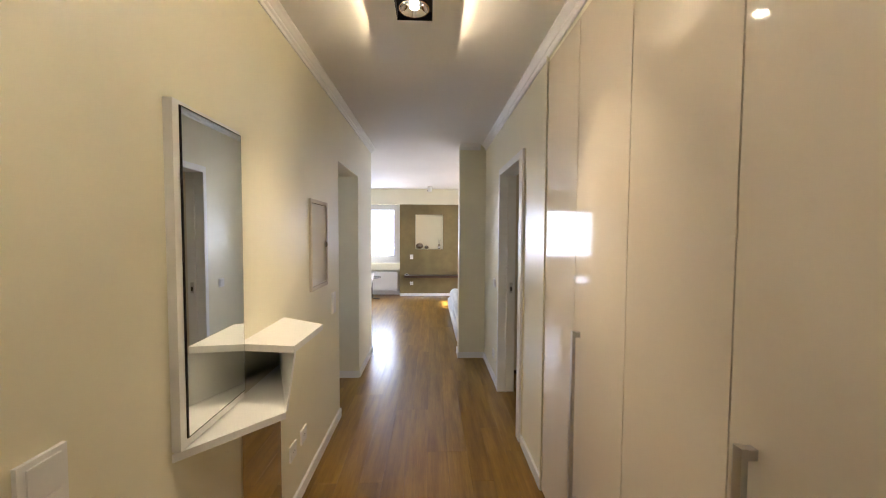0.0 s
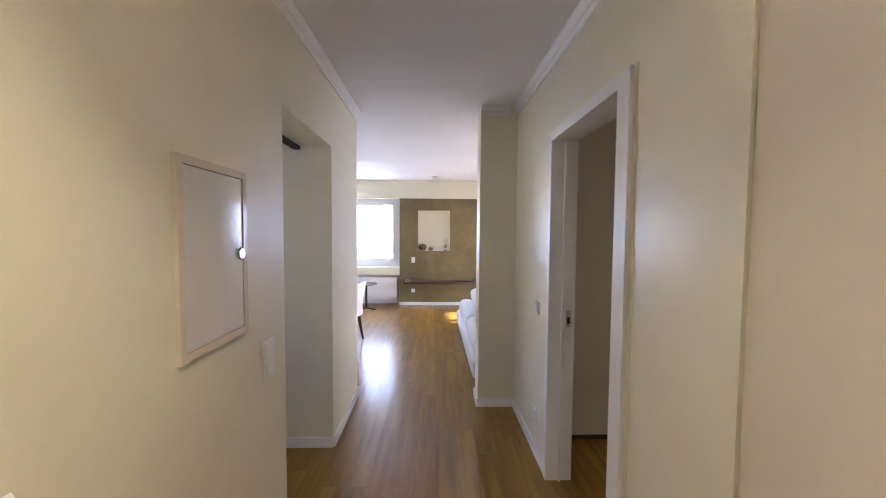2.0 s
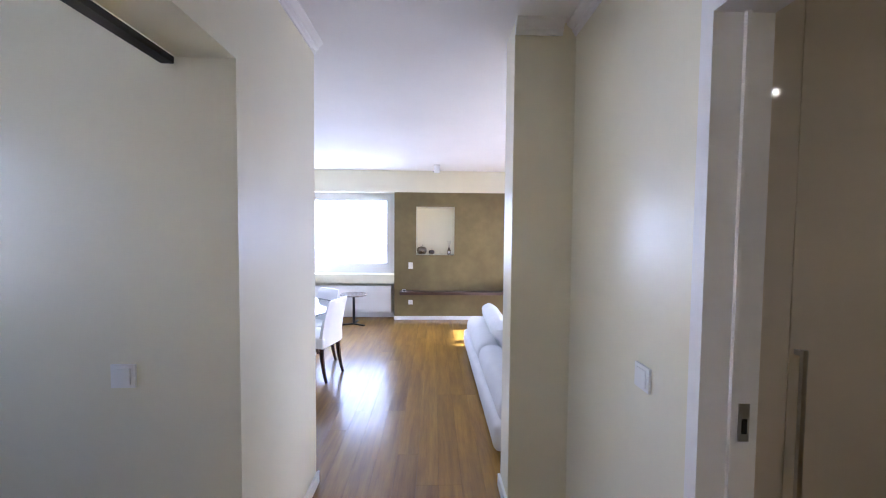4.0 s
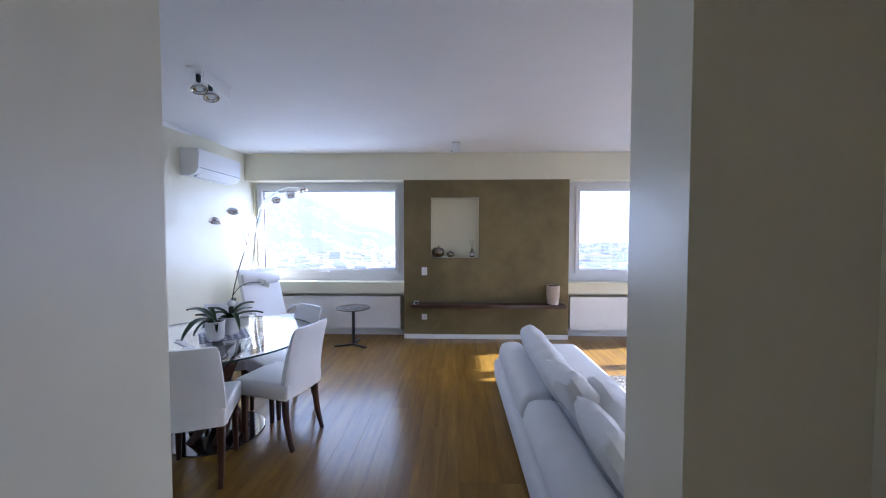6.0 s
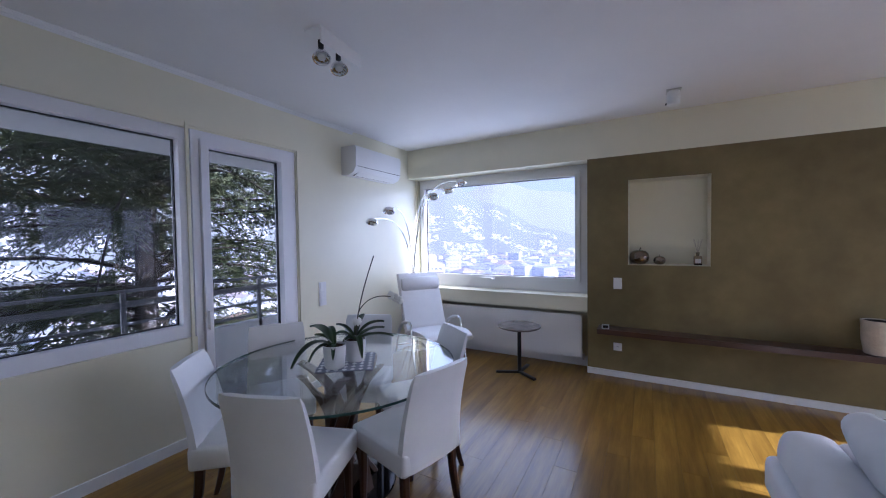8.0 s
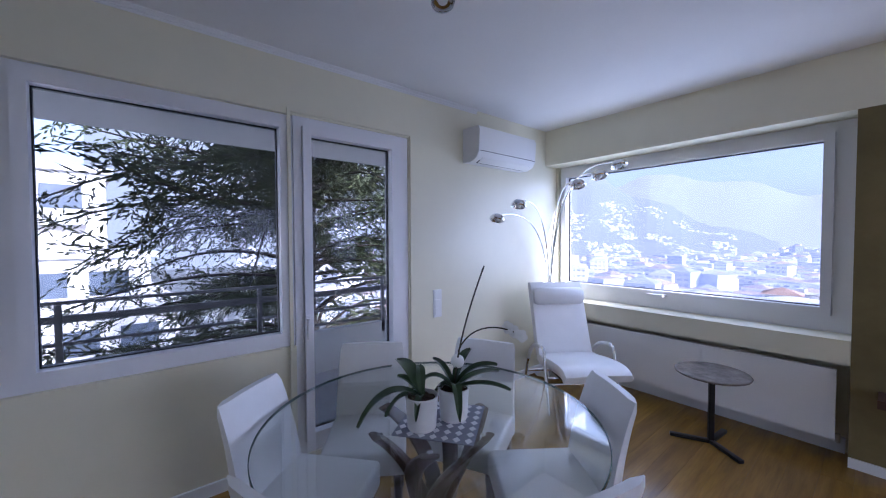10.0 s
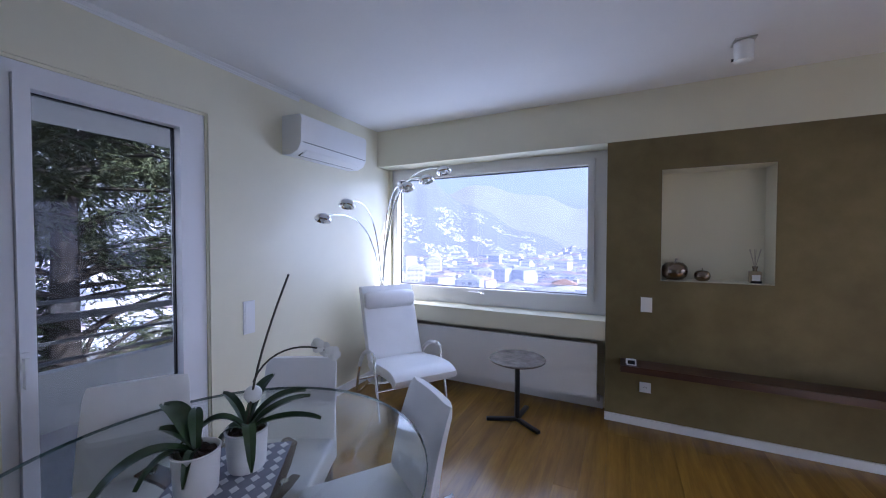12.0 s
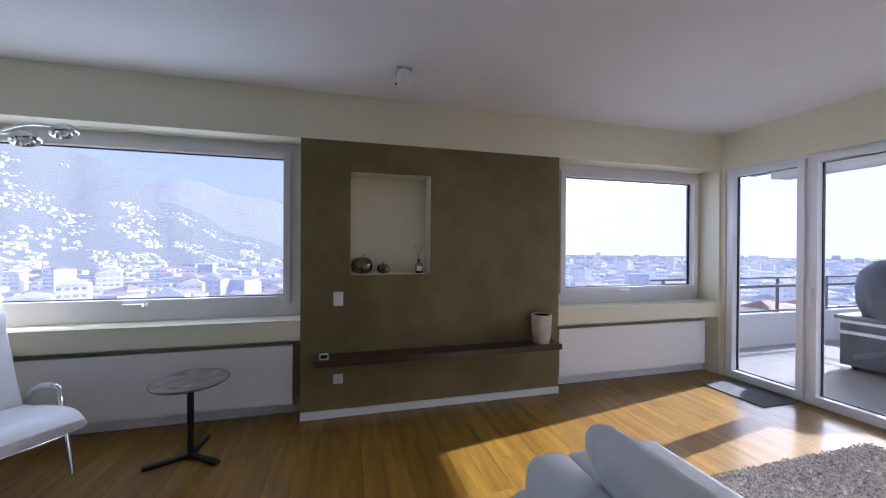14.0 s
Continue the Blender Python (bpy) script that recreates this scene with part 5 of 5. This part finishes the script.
def building(x, y, w, d, h, rot, hip, lab, base=GZ, floors=None, balcony=False):
    b = thing("apartment_building", lab, "building", pose(x, y, base, 0, 0, rot), "city buildings")
    part("wall", bx(-w / 2, w / 2, -d / 2, d / 2, 0, h), M_FACADE, b)
    if hip:
        rf = bmesh.new()
        e = 0.7
        lo = [rf.verts.new((sx * (w / 2 + e), sy * (d / 2 + e), h + 0.002)) for sx, sy in ((-1, -1), (1, -1), (1, 1), (-1, 1))]
        rl = max(0.5, w / 2 - d / 2)
        hi = [rf.verts.new((-rl, 0, h + d * 0.24)), rf.verts.new((rl, 0, h + d * 0.24))]
        rf.faces.new(lo)
        for q in ((lo[0], lo[1], hi[1], hi[0]), (lo[2], lo[3], hi[0], hi[1]), (lo[1], lo[2], hi[1]), (lo[3], lo[0], hi[0])):
            rf.faces.new(q)
        part("roof", rf, M_ROOF, b, "hipped clay tile roof")
    else:
        part("roof", bx(-w / 2 - 0.3, w / 2 + 0.3, -d / 2 - 0.3, d / 2 + 0.3, h + 0.002, h + 0.5), M_FLATROOF, b, "flat gravel roof")
        part("stair_house", bx(-1.5, 2.0, -1.5, 1.5, h + 0.5, h + 2.6), M_FACADE, b)
    fl_ = floors or max(2, int(h / 3.2))
    n = max(2, int(w / 3.4))
    if "w" not in win_me:
        bm = bx(-0.75, 0.75, -0.06, 0.05, 0, 1.5)
        m_ = bpy.data.meshes.new("window")
        bm.to_mesh(m_)
        bm.free()
        m_.materials.append(M_FARGLASS)
        win_me["w"] = m_
    for side in (-1,):
        for f in range(max(0, fl_ - 4), fl_):
            for k in range(n):
                o = new("window", win_me["w"])
                o.parent = b
                o.location = ((k + 0.5) / n * w - w / 2, side * (d / 2 + 0.03), f * h / fl_ + 0.9)
    return b


rng = random.Random(11)
for i in range(40):
    ang = radians(-58 + i * 3.1 + rng.uniform(-1.2, 1.2))
    dist = (165, 235, 300)[i % 3] + rng.uniform(-25, 25)
    building(dist * math.sin(ang), 6 + dist * math.cos(ang), rng.uniform(13, 24), rng.uniform(10, 14), rng.uniform(10, 18), rng.uniform(-30, 30), rng.random() < 0.7, "pale rendered apartment block in the hazy city")
# white neighbour beside the cedar
nb = thing("apartment_building", "bright white stepped apartment block beside the cedar", "building", pose(-40, -3.0, -18, 0, 0, 6), "city buildings")
for k, (x0, x1, y0, y1, z0, z1) in enumerate(((-8, 8, -16, 9, 0, 14.6), (-8, 6.6, -16, 7.6, 14.6, 18.2), (-8, 5.0, -16, 5.4, 18.2, 24.0))):
    part("wall", bx(x0, x1, y0, y1, z0, z1), M_FACADE, nb)
    part("roof", bx(x0 - 0.2, x1 + 0.4, y0 - 0.2, y1 + 0.4, z1, z1 + 0.35), M_FACADE, nb, "white roof slab")
    for j in range(7):
        yy = y1 - 2.2 - j * 3.0
        for zz in ([z1 - 2.5] if k else [z1 - 2.5, z1 - 6.0, z1 - 9.5]):
            o = part("window", bx(x1 - 0.05, x1 + 0.06, yy - 1.0, yy + 1.0, zz, zz + 1.6), M_FARGLASS, nb)
    part("balcony", bx(x1, x1 + 1.3, y0 + 2, y1 - 1.0, z1 - 3.6, z1 - 2.7), M_FACADE, nb, "white balcony front")

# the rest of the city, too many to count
# Bluish emission in these three materials imitates haze over the far city.
M_CITY = islands("city_render_haze_glow", [(0.62, 0.61, 0.60), (0.52, 0.49, 0.46), (0.66, 0.65, 0.64), (0.44, 0.44, 0.46), (0.58, 0.52, 0.46), (0.30, 0.31, 0.35)], 0.8, 0.24)
M_CITYROOF = islands("city_roofs_haze_glow", [(0.30, 0.22, 0.19), (0.33, 0.32, 0.32), (0.25, 0.19, 0.17), (0.40, 0.38, 0.36), (0.22, 0.22, 0.24)], 0.9, 0.22)
M_CITYGLASS = islands("city_window_bands_haze_glow", [(0.16, 0.17, 0.20), (0.26, 0.27, 0.30), (0.36, 0.36, 0.38)], 0.5, 0.20)
roofs, bands = set(), set()
vs, fs = [], []


def far_box(x, y, z, w, d, h, a, hip):
    c, s = math.cos(a), math.sin(a)
    n = len(vs)
    for zz in (z, z + h):
        for sx, sy in ((-1, -1), (1, -1), (1, 1), (-1, 1)):
            vs.append((x + c * sx * w / 2 - s * sy * d / 2, y + s * sx * w / 2 + c * sy * d / 2, zz))
    fs.extend([(n, n + 1, n + 5, n + 4), (n + 1, n + 2, n + 6, n + 5), (n + 2, n + 3, n + 7, n + 6), (n + 3, n, n + 4, n + 7)])
    m_ = len(vs)
    e = 1.06
    for sx, sy in ((-1, -1), (1, -1), (1, 1), (-1, 1)):
        vs.append((x + e * (c * sx * w / 2 - s * sy * d / 2), y + e * (s * sx * w / 2 + c * sy * d / 2), z + h))
    if hip:
        vs.append((x, y, z + h + min(w, d) * 0.22))
        roofs.update(range(len(fs), len(fs) + 4))
        fs.extend([(m_, m_ + 1, m_ + 4), (m_ + 1, m_ + 2, m_ + 4), (m_ + 2, m_ + 3, m_ + 4), (m_ + 3, m_, m_ + 4)])
    else:
        roofs.add(len(fs))
        fs.append((m_, m_ + 1, m_ + 2, m_ + 3))
    n_f = max(1, int(h / 3.3))
    for k in range(n_f):
        zz = z + h * (k + 0.3) / n_f
        g = 1.01
        cuts = 1 if w < 9 else 4
        for j in range(cuts):
            q = len(vs)
            u0, u1 = -1 + 2 * (j + 0.12) / cuts, -1 + 2 * (j + 0.72) / cuts
            vs.extend([(x + g * (c * u * w / 2 + s * d / 2), y + g * (s * u * w / 2 - c * d / 2), z2) for z2 in (zz, zz + 1.3) for u in (u0, u1)])
            bands.add(len(fs))
            fs.append((q, q + 1, q + 3, q + 2))


for i in range(5200):
    ang = radians(rng.uniform(-75, 95))
    dist = 210 + 1700 * rng.random() ** 1.5
    if rng.random() < 0.04:
        w, d, h = rng.uniform(12, 18), rng.uniform(12, 18), rng.uniform(18, 27)
    else:
        w, d, h = rng.uniform(9, 28), rng.uniform(8, 15), rng.uniform(7, 16)
    far_box(dist * math.sin(ang), dist * math.cos(ang), GZ, w, d, h, rng.uniform(-0.5, 0.5), rng.random() < 0.5)
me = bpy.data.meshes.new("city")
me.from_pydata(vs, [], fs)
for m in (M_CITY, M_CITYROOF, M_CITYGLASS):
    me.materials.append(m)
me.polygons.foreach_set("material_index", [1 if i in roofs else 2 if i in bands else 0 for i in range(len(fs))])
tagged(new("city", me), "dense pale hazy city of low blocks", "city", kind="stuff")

NEAR_RIDGE = ((-95, .30), (-75, .34), (-60, .33), (-45, .30), (-36, .27), (-30, .18), (-22, .095), (-14, .03), (-8, -0.01))
FAR_RIDGE = ((-110, .14), (-60, .15), (-40, .11), (-31, .095), (-26, .125), (-21, .15), (-14, .125), (-5, .085), (4, .03), (12, -.004), (30, -.013))
# Ridge from -2 to 36 degrees is an added haze bank over the horizon.
FARTHEST_RIDGE = ((-2, -.011), (8, .05), (20, .07), (30, .07), (36, .08), (42, .11), (50, .15), (62, .15), (80, .12), (110, .13))


def ridge_at(table, a):
    for (a0, e0), (a1, e1) in zip(table, table[1:]):
        if a0 <= a <= a1:
            t = (a - a0) / (a1 - a0)
            t = t * t * (3 - 2 * t)
            return e0 + (e1 - e0) * t
    return 0.0


def hill(name, table, d0, d1, material, label, rough_):
    vs, fs = [], []
    a0, a1 = table[0][0], table[-1][0]
    n, rows = int((a1 - a0) * 3), 14
    for i in range(n + 1):
        a = a0 + (a1 - a0) * i / n
        top = ridge_at(table, a) * d1
        for k in range(rows + 1):
            t = k / rows
            d = d0 + (d1 - d0) * t
            z = GZ - 1 + (top - GZ) * (t ** 1.15) + rough_ * noise.noise(Vector((a * 0.25, t * 5, 2.0))) * t * 90 + rough_ * noise.noise(Vector((a * 1.1, t * 9, 7.0))) * t * 22
            vs.append((d * math.sin(radians(a)), d * math.cos(radians(a)), z))
    for i in range(n):
        for k in range(rows):
            q = i * (rows + 1) + k
            fs.append((q, q + 1, q + rows + 2, q + rows + 1))
    me = bpy.data.meshes.new(name)
    me.from_pydata(vs, [], fs)
    me.materials.append(material)
    ob = new(name, me)
    for p in me.polygons:
        p.use_smooth = True
    return tagged(ob, label, "hills", kind="structure")


# Distance haze is put into the material as an even lavender emission.
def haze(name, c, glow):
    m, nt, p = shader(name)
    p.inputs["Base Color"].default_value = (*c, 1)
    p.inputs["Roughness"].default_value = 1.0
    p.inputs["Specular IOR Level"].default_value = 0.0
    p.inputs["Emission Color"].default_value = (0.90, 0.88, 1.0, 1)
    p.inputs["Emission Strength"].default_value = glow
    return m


hill("backdrop_far_hills", FAR_RIDGE, 1900, 3300, haze("far_hill_haze_glow", (0.07, 0.085, 0.10), 0.47), "pale blue mountains in the haze", 0.35)
hill("backdrop_farthest_hills", FARTHEST_RIDGE, 2600, 3900, haze("farthest_hill_haze_glow", (0.10, 0.12, 0.13), 0.85), "faint glowing mountains and an added white haze bank", 0.35)
hill("backdrop_near_hill", NEAR_RIDGE, 700, 1700, haze("near_hill_haze_glow", (0.06, 0.075, 0.065), 0.36), "hazy wooded hillside dotted with houses", 0.25)
vs, fs = [], []
for i in range(5200):
    a = -80 + 68 * rng.random()
    t = rng.random() ** 1.5 * 0.8
    if noise.noise(Vector((a * 0.22, t * 7, 4.0))) < -0.05 + 0.25 * t:
        continue
    d = 700 + 1000 * t
    z = GZ + (ridge_at(NEAR_RIDGE, a) * 1700 - GZ) * t ** 1.15
    far_box(d * math.sin(radians(a)), d * math.cos(radians(a)), z - 2.5, rng.uniform(5, 8.9), rng.uniform(5, 7), rng.uniform(3, 5), rng.uniform(-0.6, 0.6), True)
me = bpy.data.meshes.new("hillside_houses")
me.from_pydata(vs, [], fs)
# House walls carry a bluish emission that stands for the haze.
me.materials.append(islands("hillside_render_haze_glow", [(0.55, 0.54, 0.54), (0.46, 0.45, 0.45), (0.36, 0.33, 0.32)], 0.8, 0.30))
tagged(new("hillside_houses", me), "pale houses with a hazy glow scattered over the hillside", "houses", kind="stuff")

# ---- wood floor, plank by plank ----
floor = setting("floor", bx(-3.14, 3.64, -1.85, 8.60, -0.16, -0.012), M_SUBFLOOR, "warm reddish-brown hardwood plank floor", "floor")
PW = 0.135
plank_me = {}


def plank(x, y0, y1, w):
    key = (round(y1 - y0, 2), round(w, 3))
    if key not in plank_me:
        L = key[0]
        g, c = 0.0003, 0.0005
        vs = [(sx * (w / 2 - g), sy * (L / 2 - g), -0.012) for sx, sy in ((-1, -1), (1, -1), (1, 1), (-1, 1))]
        vs += [(sx * (w / 2 - g), sy * (L / 2 - g), -c) for sx, sy in ((-1, -1), (1, -1), (1, 1), (-1, 1))]
        vs += [(sx * (w / 2 - g - c), sy * (L / 2 - g - c), 0) for sx, sy in ((-1, -1), (1, -1), (1, 1), (-1, 1))]
        fs = [(8, 9, 10, 11)]
        for b in (0, 4):
            fs += [(b + k, b + (k + 1) % 4, b + 4 + (k + 1) % 4, b + 4 + k) for k in range(4)]
        me = bpy.data.meshes.new("plank")
        me.from_pydata(vs, [], fs)
        me.materials.append(M_FLOOR)
        plank_me[key] = me
    o = new("plank", plank_me[key])
    o.parent = floor
    o.location = (x, (y0 + y1) / 2, 0)


rng = random.Random(21)
x = -3.0
while x < 3.55:
    cx = x + PW / 2
    if LX - PW < cx < RX + PW:
        y = -1.75 - rng.choice((0, 0.3, 0.6, 0.9, 1.2))
    elif cx > RX:
        y = 1.9 - rng.choice((0, 0.3, 0.6, 0.9, 1.2))
    else:
        y = 1.4 - rng.choice((0, 0.3, 0.6, 0.9, 1.2))
    while y < 8.58:
        L = rng.choice((1.2, 1.5, 1.8, 2.1))
        e = min(y + L, 8.58)
        if e - y > 0.1:
            plank(cx, y, e, PW)
        y += L
    x += PW
